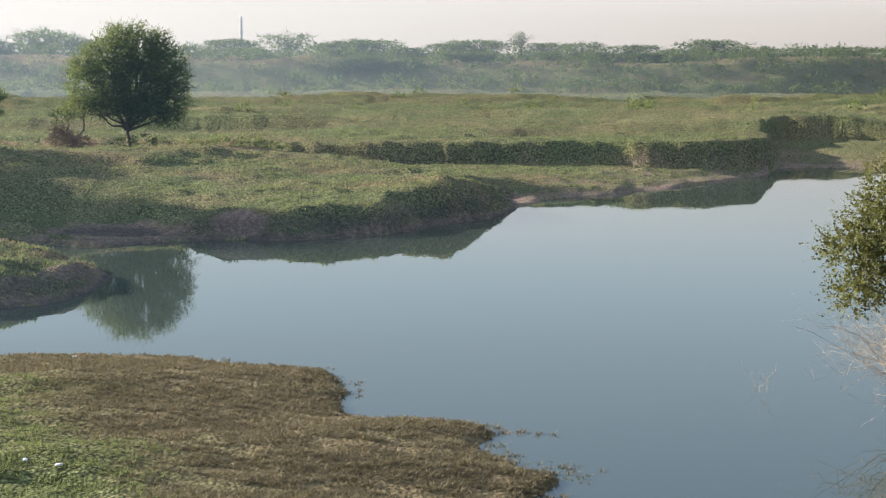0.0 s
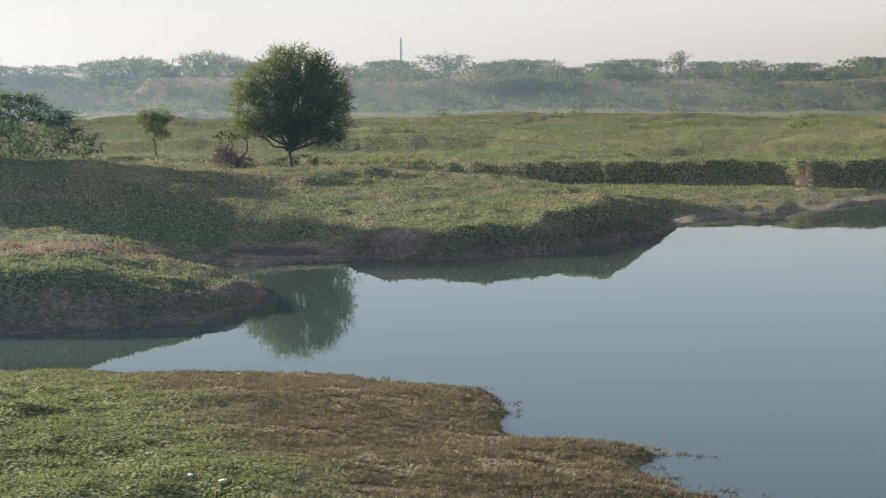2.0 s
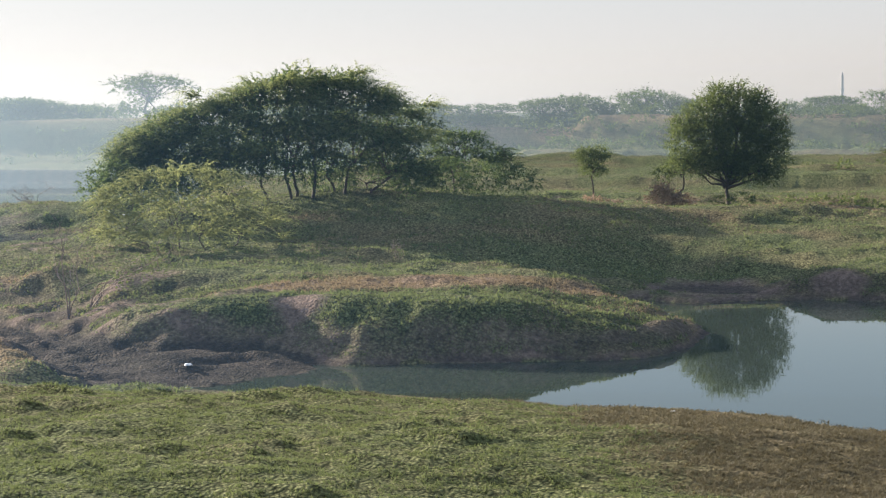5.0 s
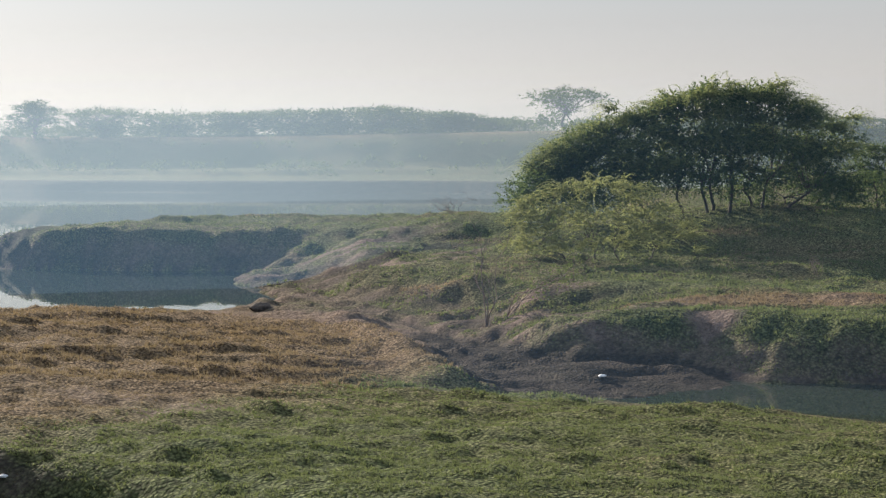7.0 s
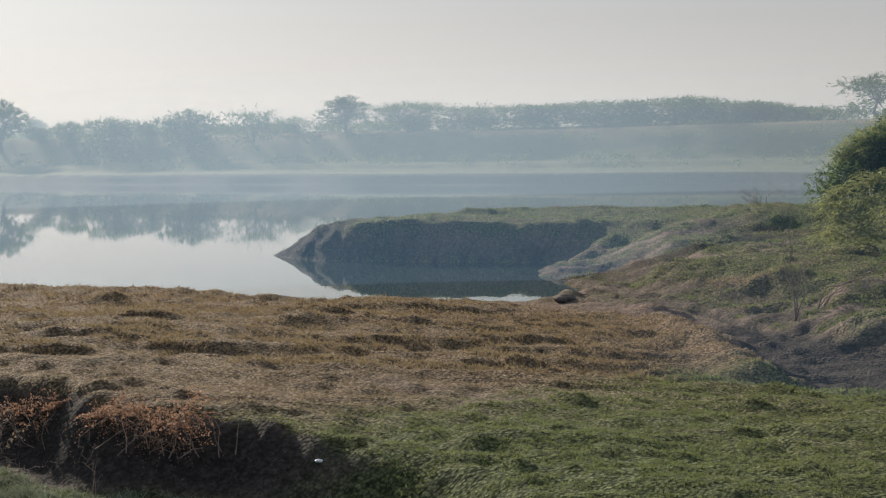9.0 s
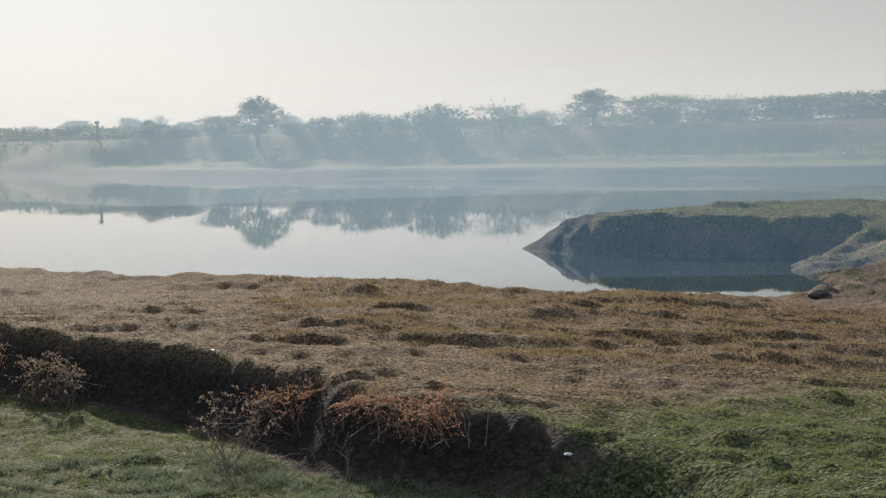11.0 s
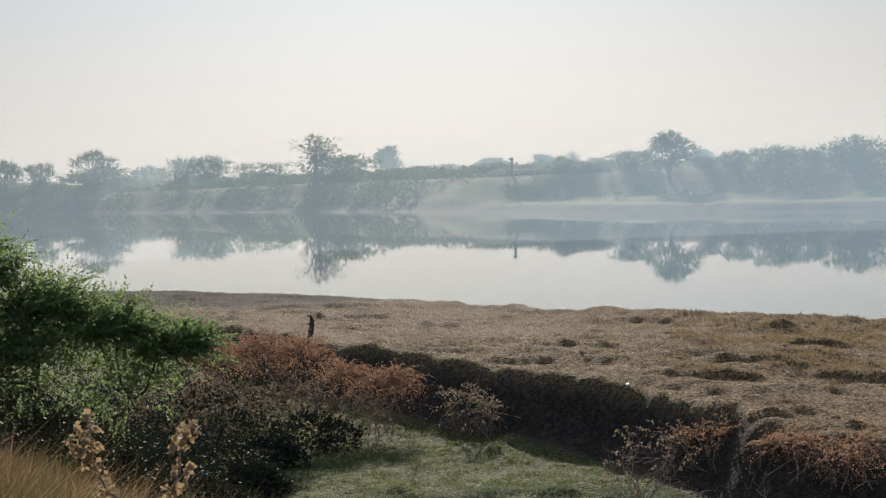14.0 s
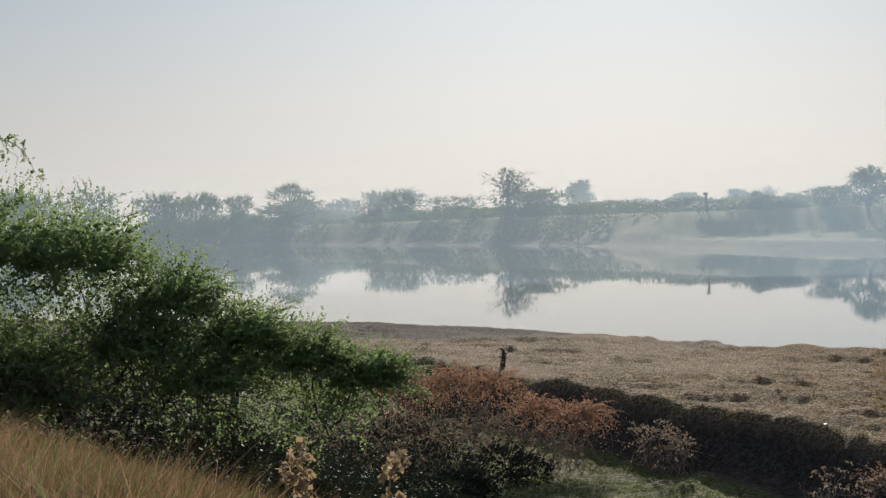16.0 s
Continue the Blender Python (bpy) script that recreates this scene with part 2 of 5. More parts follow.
def inset(x, y, outline):
    """Distance to a closed outline, positive inside."""
    best, odd = np.full(x.shape, 1e12), np.zeros(x.shape, bool)
    for (ax, ay), (bx, by) in zip(outline, np.roll(outline, -1, 0)):
        ex, ey = bx - ax, by - ay
        h = np.clip(((x - ax) * ex + (y - ay) * ey) / (ex * ex + ey * ey + 1e-9), 0, 1)
        best = np.minimum(best, (x - ax - h * ex) ** 2 + (y - ay - h * ey) ** 2)
        odd ^= ((ay > y) != (by > y)) & (x < ex * (y - ay) / (ey if abs(ey) > 1e-9 else 1e-9) + ax)
    return np.where(odd, 1, -1) * np.sqrt(best)


# ---- plan of the land: outlines at the water's level and at the tops of the banks ----
NEAR_SHORE = [(300, 112), (60, 121), (32.7, 122.9), (25, 123.8), (22, 117), (17.3, 109.1), (10.8, 101), (7.2, 98.1), (5, 95.1), (3.5, 88.3), (0.6, 83), (-2.2, 78), (-7.3, 75.5), (-12.3, 74.7), (-14.7, 72.4),
              (-18.6, 73.2), (-16, 68.5), (-12.7, 63.3), (-12.6, 58), (-14.1, 55.6), (-17.6, 53.8), (-21.1, 52.2), (-22.7, 51.6), (-25, 51.5), (-27.2, 51.2), (-29.5, 50.2), (-33, 50.2), (-38, 55.5), (-45, 60.5), (-52, 63), (-59, 68.2), (-65.2, 72.7)]
FAR_SHORE = [(-68, 77), (-72.7, 75.5), (-77.6, 73), (-82.5, 71.4), (-89, 72.9), (-91, 78), (-88, 92), (-80, 104), (-76, 115), (-79, 124), (-91, 129.5), (-90, 134), (-79, 136), (-78, 155), (-95, 180), (-127, 187), (-160, 178),
             (-195, 171), (-208, 169.5), (-258, 159), (-303, 150), (-343, 153), (-428, 152), (-575, 135), (-879, 90), (-1600, 20), (-1600, 1600), (1600, 1600), (1600, 60)]
MEADOW_SHORE = [(26, 18), (14, 24), (5, 27), (1.6, 31), (2.4, 33), (1.4, 34.3), (0.8, 35.8), (1.1, 37.1), (-0.4, 38), (-2.1, 38.3), (-2.7, 41), (-2.9, 43.9), (-5, 44.6), (-6.8, 45.6), (-10, 46.1), (-13, 45.7), (-18.8, 46.4), (-24, 45.4),
                (-30, 47), (-38, 54), (-46, 58.6), (-51.6, 59.9), (-55, 59), (-60.5, 56.8), (-63, 53.6), (-65, 52), (-70, 49.8), (-77, 47), (-84, 43.5), (-91, 41), (-110, 36), (-126, 29), (-165, 5), (-260, -80), (-260, -400), (400, -400), (400, 30), (120, 40), (40, 30)]
RIGHT_BANK = [(11.5, 37), (13, 40.5), (18, 42), (60, 46), (60, 20), (24, 20), (14, 30)]
RAVINE = [(-23, 51), (-26, 53), (-34, 53.5), (-46, 62), (-54, 65), (-54, 58), (-46, 56), (-36, 50), (-28, 44)]
HUMP_TOP = [(-13, 80.5), (-9.8, 77.4), (-6.8, 76.9), (-3.0, 79.2), (-0.9, 83.3), (1.4, 88), (1.8, 90.8), (-2, 96), (-10, 104), (-18, 112), (-28, 113), (-26, 96), (-19, 87)]
SPIT_TOP = [(-14.8, 60.8), (-15.6, 57.6), (-18.2, 55.9), (-21.5, 54.4), (-24, 54.2), (-26.6, 54.5), (-28.6, 53.9), (-30.2, 53), (-33, 54), (-36.5, 58.6), (-36, 66), (-23, 69), (-19, 66.5)]
UPLAND = [(-15, 111), (-14, 103), (-23, 91), (-28, 80), (-33, 69), (-46, 69), (-56, 76), (-64, 88), (-68, 100), (-70, 112), (-50, 122), (-20, 120)]
HEAD_TOP = [(-85.8, 74.7), (-82, 73.0), (-77.6, 74.6), (-72.6, 77.3), (-68, 79.8), (-63, 84), (-59, 82), (-56, 81), (-54, 87), (-62, 95), (-73, 98), (-84, 90)]
PLAIN_TOP = [(-70, 128), (-30, 121), (-14, 117.6), (-4, 116), (8, 117), (17, 117), (21, 119.5), (24.5, 128), (27, 140), (30, 148.6), (37.5, 149.6), (60, 149), (300, 150), (1500, 150), (1500, 1500), (-75, 1500)]
GULLY = [(-95, 17), (-70, 20.3), (-57.3, 22), (-51.4, 22.9), (-45.2, 23.9), (-38.1, 23.6), (-34.6, 23.0), (-31, 24.5), (-28, 24.6), (-25, 24.6), (-22.2, 23.8), (-19.8, 21.8), (-17.6, 17.5), (-20, 12), (-26, 6), (-50, 2), (-95, -4)]
ROAD = [(500, 60), (60, 4), (8, 2.2), (0, 1.6), (-6, 1.4), (-18, -1.4), (-30, -4.6), (-80, -14), (-300, -60), (-300, -300), (500, -300)]

LINES = {"shore": rounded(NEAR_SHORE + FAR_SHORE), "meadow_shore": rounded(MEADOW_SHORE), "right_bank": rounded(RIGHT_BANK), "ravine": rounded(RAVINE), "hump_top": rounded(HUMP_TOP), "spit_top": rounded(SPIT_TOP),
         "upland": rounded(UPLAND), "head_top": rounded(HEAD_TOP), "plain_top": rounded(PLAIN_TOP), "gully": rounded(GULLY)}


def land(x, y):
    """Height of the ground, with the shares of dry grass, water weed, bare earth, and dark mud together with painted
    shade.
    """
    far = np.hypot(x, y)
    wob = np.clip(far / 70, 0.3, 2.5) * (1 - ease((far - 125) / 40))
    near = 1 - ease((far - 125) / 40)
    xw = x + wob * 0.55 * fbm(x / 5 + 3, y / 5, 3) + 0.22 * near * fbm(x / 0.9, y / 0.9 + 5, 2)
    yw = y + wob * 0.55 * fbm(x / 5 - 7, y / 5 + 9, 3) + 0.22 * near * fbm(x / 0.9 + 8, y / 0.9, 2)
    s1 = inset(xw, yw, LINES["shore"])
    s2 = inset(xw, yw, LINES["meadow_shore"])
    s3 = inset(xw, yw, LINES["right_bank"])
    d1, d2 = np.maximum(s1, 0), np.maximum(s2, 0)
    bed = -np.minimum(np.minimum(np.maximum(-s1, 0), np.maximum(-s2, 0)) * 0.35, 1.6) - 0.02
    # the land beyond the pond
    z1 = 0.75 * (1 - np.exp(-d1 / 7)) + 0.12 * ease(d1 / 0.5)
    face = np.zeros(x.shape)
    for outline, top, reach in (("hump_top", 1.25, 14), ("spit_top", 1.9, 12), ("upland", 1.9, 16), ("head_top", 2.4, 14)):
        back = {"hump_top": 0.8, "spit_top": 0.7, "head_top": 0.7}.get(outline, 0)
        out = np.maximum(-inset(xw, yw, LINES[outline]) + back + 1.3 * fbm((0.8 * x + 0.6 * y) / 3.7 + 11, (0.8 * y - 0.6 * x) / 3.7, 3), 0)
        t = d1 / (d1 + out + 1e-6)
        top = top - 0.95 * ease((-x - 28.5) / 5) * ease((62 - y) / 4) - 0.95 * ease((x + 20.5) / 6.5) if outline == "spit_top" else top
        z1 = np.maximum(z1, top * ease(t) ** 0.8 * ease(1 - out / reach))
        face = np.maximum(face, ease((out > 0.01) * (1 - np.abs(t - 0.4) / 0.55)) * ease(1 - d1 / 7))
    z1 = z1 + 2.1 * np.exp(-((x + 38) / 16) ** 2 - ((y - 90) / np.where(y < 90, 8, 12)) ** 2) * ease(d1 / 12)
    z1 = z1 + 1.0 * np.exp(-((x + 10) / 11) ** 2 - ((y - 98) / 9) ** 2) * ease(d1 / 6)
    z1 = z1 - 0.95 * np.exp(-((x + 14) / 4.5) ** 2 - ((y - 80) / 4.2) ** 2) * ease(d1 / 3)
    z1 = z1 + 0.65 * np.exp(-((x + 0.5) / 3.2) ** 2 - ((y - 87.5) / 4) ** 2) * ease(d1 / 2.5)
    z1 = z1 + 0.4 * fbm(x / 7 + 4, y / 7, 2) * ease(1 - np.hypot(x + 74, y - 80) / 16) * ease(d1 / 4)
    z1 = z1 + 0.45 * np.exp(-((x + 57) / 7) ** 2 - ((y - 84) / 6) ** 2)
    out = np.maximum(-inset(xw, yw, LINES["plain_top"]), 0)
    t = ease(1 - out / 1.5)
    roll = (0.3 * fbm(x / 22, y / 14 + 4, 3) + 0.4 * np.tanh(9 * fbm(x / 30 + 40, y / 10, 3)) + 0.22 * np.tanh(9 * fbm(x / 16 + 4, y / 6 + 50, 2))) * ease((y - 120) / 20)
    z1 = np.where(x > -76, np.maximum(z1, (2.2 + roll) * t), z1)
    face = np.maximum(face, ease(1 - np.abs(t - 0.5) / 0.5) * (x > -76) * (out > 0.05))
    # the far bank: a cut edge, a terrace and a long rise
    west = ease((-x - 93) / 10)
    d1 = np.maximum(d1 + west * (1.5 * fbm((0.8 * x + 0.6 * y) / 19, (0.8 * y - 0.6 * x) / 19, 3) - 0.4), 0)
    rim = d1 + 4 * fbm(x / 60, y / 60, 2)
    along = 0.97 * x - 0.24 * y
    cut = 1.6 * ease(d1 / (2.6 + 0.03 * np.clip(far - 235, 0, 400))) + 0.35 * ease((rim - 5) / 10) + 0.8 * ease((rim - 16 - 3 * fbm(x / 25, y / 25, 2)) / 3.5) + 0.5 * fbm(along / 60, rim / 5, 3) * ease((d1 - 8) / 8) + 5.3 * ease((rim - 28 + 20 * ease((-x - 290) / 90) - 8 * fbm(x / 70, y / 70, 2)) / 15)
    z1 = z1 * (1 - west) + np.maximum(cut * ease(d1 / 1.5), 0.05) * west
    z1 = z1 + (1 - west) * 5.0 * ease((y - 256 - 14 * fbm(x / 60, y / 90 + 2, 2)) / 15)
    # the near meadow
    z2 = 1.5 * (1 - np.exp(-d2 / 11)) + 0.08 * ease(d2 / 0.4)
    rimw = ease((-x - 60) / 6) * ease((y - 15) / 10)
    z2 = z2 * (1 - rimw) + np.maximum(z2, 0.95 * ease(d2 / 2.5)) * rimw
    z2 = z2 - 0.28 * np.exp(-((x + 53) / 9) ** 2) * ease(1 - (d2 - 2) / 10) * ease(d2 / 3)
    z2 = z2 + 0.5 * ease((d2 - 12) / 12) * ease((-x - 12) / 12)
    g = inset(x + 0.35 * (xw - x), y + 0.35 * (yw - y), LINES["gully"])
    z2 = z2 - 0.25 * ease((g + 2.5) / 2.5) * ease((x + 33) / 6) * (s2 > 0)
    z2 = z2 + (0.15 + 0.07 * fbm(x / 4 + 5, y / 4, 2) - z2) * ease((g + 0.3) / (1.5 + 0.9 * ease((x + 37) / 5) + 3.2 * ease((x + 21) / 5))) * (g > -0.3)
    z2 = np.where(s3 > 0, np.maximum(z2, 0.9 * ease(s3 / 3)), z2)
    road = -inset(x, y, np.array(ROAD, float))
    bank = 6.9 - 0.42 * np.maximum(road, 0)
    z2 = np.maximum(z2, np.maximum(bank, z2 - 0 * bank))
    z = np.where(s1 > 0, z1, np.where((s2 > 0) | (s3 > 0) | (bank > 0.3), z2, bed))
    rv = inset(xw, yw, LINES["ravine"])
    z = np.where(rv > 0, np.maximum(z, 0.3 * ease(rv / 2.0) - 0.02), z)
    # a low ridge beside the ravine, and the dark spit behind the mound
    for (ax, ay), (bx, by), rise, w in (((-45, 57.2), (-30.5, 44.4), 0.55, 0.8), ((-89.5, 130.5), (-80, 129), 0.5, 1.6)):
        h = np.clip(((x - ax) * (bx - ax) + (y - ay) * (by - ay)) / ((bx - ax) ** 2 + (by - ay) ** 2), 0, 1)
        z = z + rise * np.exp(-((x - ax - h * (bx - ax)) ** 2 + (y - ay - h * (by - ay)) ** 2) / w ** 2)
    # fine relief, rougher where earth lies open
    dry_land = ease((z + 0.02) / 0.3) * (1 - 0.75 * (s2 > 0) * ease(1 - (d2 - 3) / 9) * ease((x + 17) / 8))
    gface = ease(1 - np.abs(g - 0.6) / 0.9) * (g > -0.3) * ease((-x - 33) / 4)
    face = np.maximum(face * (s1 > 0), gface)
    z = z + dry_land * (1 - 0.85 * west) * (0.22 * fbm(x / 3.6, y / 2.6, 3) + 0.08 * fbm(x / 0.8, y / 0.7, 2) + 0.10 * np.maximum(fbm(x / 1.7 + 5, y / 1.2, 2), 0) ** 2 * 3 + 0.4 * face * fbm((0.7 * x + 0.7 * y) / 1.9, (0.7 * y - 0.7 * x) / 1.9 + 40, 3))
    tufty = (s1 > 0) * dry_land * (1 - west)
    z = z + tufty * (0.05 * np.tanh(2.5 * fbm(x / 2.4 + 30, y / 1.6, 3)) + 0.13 * np.abs(fbm((0.9 * x + 0.44 * y) / 4.5, (0.9 * y - 0.44 * x) / 3.2 + 70, 2)))
    lawn = (s2 > 0) * dry_land * ease(-g + 0.6)
    rough = lawn * ease((-x - 24) / 8) * ease(fbm(x / 9 + 2, y / 6 + 8, 2) * 2.5 + 0.5)
    z = z + 0.03 * (lawn + (s1 > 0) * ease((110 - far) / 20)) * np.tanh(3 * fbm(x / 0.7, y / 0.6, 2)) + 0.08 * rough * np.tanh(4 * fbm((0.75 * x + 0.66 * y) / 5 + 6, (0.75 * y - 0.66 * x) / 1.3, 3))
    streak = fbm((0.79 * x + 0.62 * y) / 4.5, (0.79 * y - 0.62 * x) / 0.9, 3)
    muddy = np.maximum(rv > 0, (s1 > 0) * ease(1.4 - np.hypot((x + 58) / 11, (y - 72) / 8))) * ease((z - 0.05) / 0.3)
    z = z + (0.13 * muddy + 0.07 * rough) * np.tanh(3 * streak) + 0.03 * lawn * ease((-x - 22) / 10) * np.tanh(4 * fbm((0.85 * x + 0.53 * y) / 5 + 3, (0.85 * y - 0.53 * x) / 0.85, 2))
    # cover
    dry = 0.3 - 0.08 * (s1 > 0) - 0.24 * (s2 > 0) * ease((x + 34) / 12)
    dry = dry + 0.5 * ease((-x - 26) / 10) * (s2 > 0) * ease((g * -1) / 2.0) * (s1 < 0)
    dry = dry - 0.1 * west - 0.04 * (s1 > 0) * (1 - west) * ease((y - 112) / 12) * ease((270 - y) / 20)
    dry = dry + 0.75 * west * ease(1 - np.abs(rim - 46) / 10) + 0.8 * (1 - west) * (s1 > 0) * ease(1 - np.abs(y - 274) / 12)
    dry = np.where(bank > z2 - 0.01, 0.55, dry)
    dry = dry + (0.5 * fbm(x / 6.5, y / 3.6 + 21, 3) + 0.14 * fbm(x / 1.5, y / 1.0 + 2, 2)) * (1 - 0.6 * west) * np.where(s2 > 0, 0.35 + 0.25 * ease((-x - 20) / 14), 1)
    dry = dry + 0.5 * ease((-x - 29) / 8) * (s2 > 0) + 0.25 * (s2 > 0) * ease((-x - 40) / 8) * ease(1 - d2 / 7)
    dry = np.clip(np.where((g > 0.4) & (s2 > 0), dry * 0.25, dry), 0, 1)
    weed = (s2 > 0) * ease(1 - (d2 - 3) / 7) * ease((x + 15) / 6)
    weed = np.maximum(weed, (s2 > 0) * ease(1 - d2 / 2.2) * 0.8)
    bare = np.maximum(face * np.where((y > 70) & (x > -22), 0.3, 0.55), ease(1 - (z - 0.05) / 0.45) * (s1 > 0) * 0.75)
    bare = np.maximum(bare, (rv > 0) * 0.6 * (s2 < 4))
    sand = (s1 > 0) * ease((x - 2) / 5) * ease(1 - (z - 0.55) / 0.5) * (y < 160)
    tongue = (s1 > 0) * ease(1 - np.hypot((x + 58) / 11, (y - 72) / 8)) * (0.55 + 0.6 * fbm(x / 2.2, y / 1.1 + 3, 3))
    h = np.clip(((x + 30) * 12 + (y - 57) * 6.5) / 186.0, 0, 1)
    path = (s1 > 0) * ease(1.5 - np.hypot(x + 30 - 12 * h, y - 57 - 6.5 * h) / 1.6)
    dry = np.clip(dry + 0.55 * path + 0.5 * (s1 > 0) * np.exp(-((x + 14) / 6) ** 2 - ((y - 102) / 5) ** 2), 0, 1)
    bare = np.maximum(bare, 0.28 * path)
    left_face = (s1 > 0) * ease(1 - np.hypot((x + 33) / 10, (y - 56) / 6)) * (0.3 + 0.7 * np.clip(streak + 0.2, 0, 1))
    for cx, cy, cr in ((-13.4, 76.6, 2.2), (-9.4, 76.4, 1.6), (-14.5, 79, 1.5), (-26, 54.8, 1.3)):
        bare = np.maximum(bare, (s1 > 0) * ease(1.3 - np.hypot(x - cx, y - cy) / cr) * 0.95)
    bare = np.maximum(np.maximum(bare, sand * 0.33), np.maximum(tongue, left_face))
    slopes = (s1 > 0) * np.maximum(ease(1.35 - np.hypot((x + 57) / 11, (y - 73) / 9)), ease(1.35 - np.hypot((x + 36) / 9, (y - 57) / 6)))
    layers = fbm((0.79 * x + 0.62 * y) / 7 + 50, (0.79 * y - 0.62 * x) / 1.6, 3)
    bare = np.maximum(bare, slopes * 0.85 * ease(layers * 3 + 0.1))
    # dark streaks along the lows of these layered slopes
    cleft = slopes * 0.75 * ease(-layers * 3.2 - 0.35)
    bare = np.maximum(bare, 0.5 * ease(fbm(x / 9, y / 4 + 60, 3) * 2.2 - 0.5) * (s2 > 0) * (x < -30))
    bare = np.where(west > 0.5, bare * 0.4, bare)
    z = z + 0.14 * slopes * np.tanh(3 * layers) + 0.09 * np.clip(bare, 0, 1) * ((s1 > 0) | (rv > 0)) * (1 - west) * fbm((0.8 * x + 0.6 * y) / 1.0, (0.8 * y - 0.6 * x) / 0.6, 2)
    wet_and_shade = np.maximum((rv > 0.3) * (s2 < 4) * ease(1 - (z - 0.5) / 0.3) * 0.9 * ease((x + 42) / 5), ease(1 - (z - 0.02) / 0.22) * (s1 > 0) * 0.8)
    wet_and_shade = np.maximum(wet_and_shade, cleft)
    # shade of the gully bank and its foot, painted with the mud colour
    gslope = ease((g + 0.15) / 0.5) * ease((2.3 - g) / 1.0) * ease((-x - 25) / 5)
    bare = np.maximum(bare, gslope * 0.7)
    # lower bank faces beyond the pond are darkened with the same colour
    wet_and_shade = np.maximum(wet_and_shade, gslope * 0.95 + face * (s1 > 0) * ease(1 - (z - 0.7) / 0.8) * np.clip(0.45 + 0.7 * fbm((0.8 * x + 0.6 * y) / 2.3, (0.8 * y - 0.6 * x) / 2.3, 3), 0, 0.9))
    # the headland's tip is painted dark to stand for its unlit side
    wet_and_shade = np.maximum(wet_and_shade, (s1 > 0) * 0.85 * ease(1.5 - np.hypot(x + 87, y - 73.4) / 3.6))
    # on the far bank, the cut's shaded face is painted in as a dark band
    wet_and_shade = np.where(west > 0.3, 0.9 * west * ease(1 - (d1 - 2.8 - 0.03 * np.clip(far - 235, 0, 400)) / 1.2), np.where(x > 4, 0, wet_and_shade))
    return z, np.stack([dry, weed, bare, wet_and_shade], -1)


def height(x, y):
    return float(land(np.array([float(x)]), np.array([float(y)]))[0][0])


def mesh_from(name, verts, faces, material=None, smooth=False):
    me = bpy.data.meshes.new(name)
    verts, faces = np.asarray(verts, np.float32), np.asarray(faces, np.int32)
    k = faces.shape[1]
    me.vertices.add(len(verts))
    me.vertices.foreach_set("co", verts.ravel())
    me.loops.add(faces.size)
    me.loops.foreach_set("vertex_index", faces.ravel())
    me.polygons.add(len(faces))
    me.polygons.foreach_set("loop_start", np.arange(0, faces.size, k, dtype=np.int32))
    if smooth:
        me.polygons.foreach_set("use_smooth", np.ones(len(faces), bool))
    me.update()
    me.validate()
    if material:
        me.materials.append(material)
    return me


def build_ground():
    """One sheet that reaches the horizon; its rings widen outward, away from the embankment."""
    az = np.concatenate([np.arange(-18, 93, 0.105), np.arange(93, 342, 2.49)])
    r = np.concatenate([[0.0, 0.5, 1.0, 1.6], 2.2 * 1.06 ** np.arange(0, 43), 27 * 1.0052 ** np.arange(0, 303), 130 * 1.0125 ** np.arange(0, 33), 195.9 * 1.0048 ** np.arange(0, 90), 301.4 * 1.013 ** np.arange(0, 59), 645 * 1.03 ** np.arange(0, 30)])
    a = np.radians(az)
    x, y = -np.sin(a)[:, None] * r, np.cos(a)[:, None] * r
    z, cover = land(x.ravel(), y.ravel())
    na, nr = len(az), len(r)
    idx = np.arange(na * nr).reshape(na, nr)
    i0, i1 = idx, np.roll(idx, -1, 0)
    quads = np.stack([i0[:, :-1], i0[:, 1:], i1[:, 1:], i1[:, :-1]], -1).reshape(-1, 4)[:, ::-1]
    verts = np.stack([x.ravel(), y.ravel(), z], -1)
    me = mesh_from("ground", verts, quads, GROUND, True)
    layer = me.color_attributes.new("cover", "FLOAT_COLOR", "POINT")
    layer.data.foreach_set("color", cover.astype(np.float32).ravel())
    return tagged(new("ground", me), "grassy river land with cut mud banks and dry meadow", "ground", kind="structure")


def build_water():
    n = 96
    ring = [(1450 * math.cos(2 * math.pi * k / n), 1450 * math.sin(2 * math.pi * k / n), 0.0) for k in range(n)]
    bm = bmesh.new()
    bm.faces.new([bm.verts.new(v) for v in ring])
    me = bpy.data.meshes.new("water")
    bm.to_mesh(me)
    me.materials.append(WATER)
    return tagged(new("water", me), "still teal river water reflecting the pale sky", "water", kind="structure")


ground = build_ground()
water = build_water()


# ---- plants ----
def thing(name, x, y, z, label, category, group=""):
    ob = new(name)
    ob.empty_display_size = 0.2
    ob.matrix_world = pose(x, y, z)
    return tagged(ob, label, category, group)


def under(name, me, parent, label=""):
    ob = new(name, me)
    ob.parent = parent
    if label:
        ob["label"] = label
    return ob


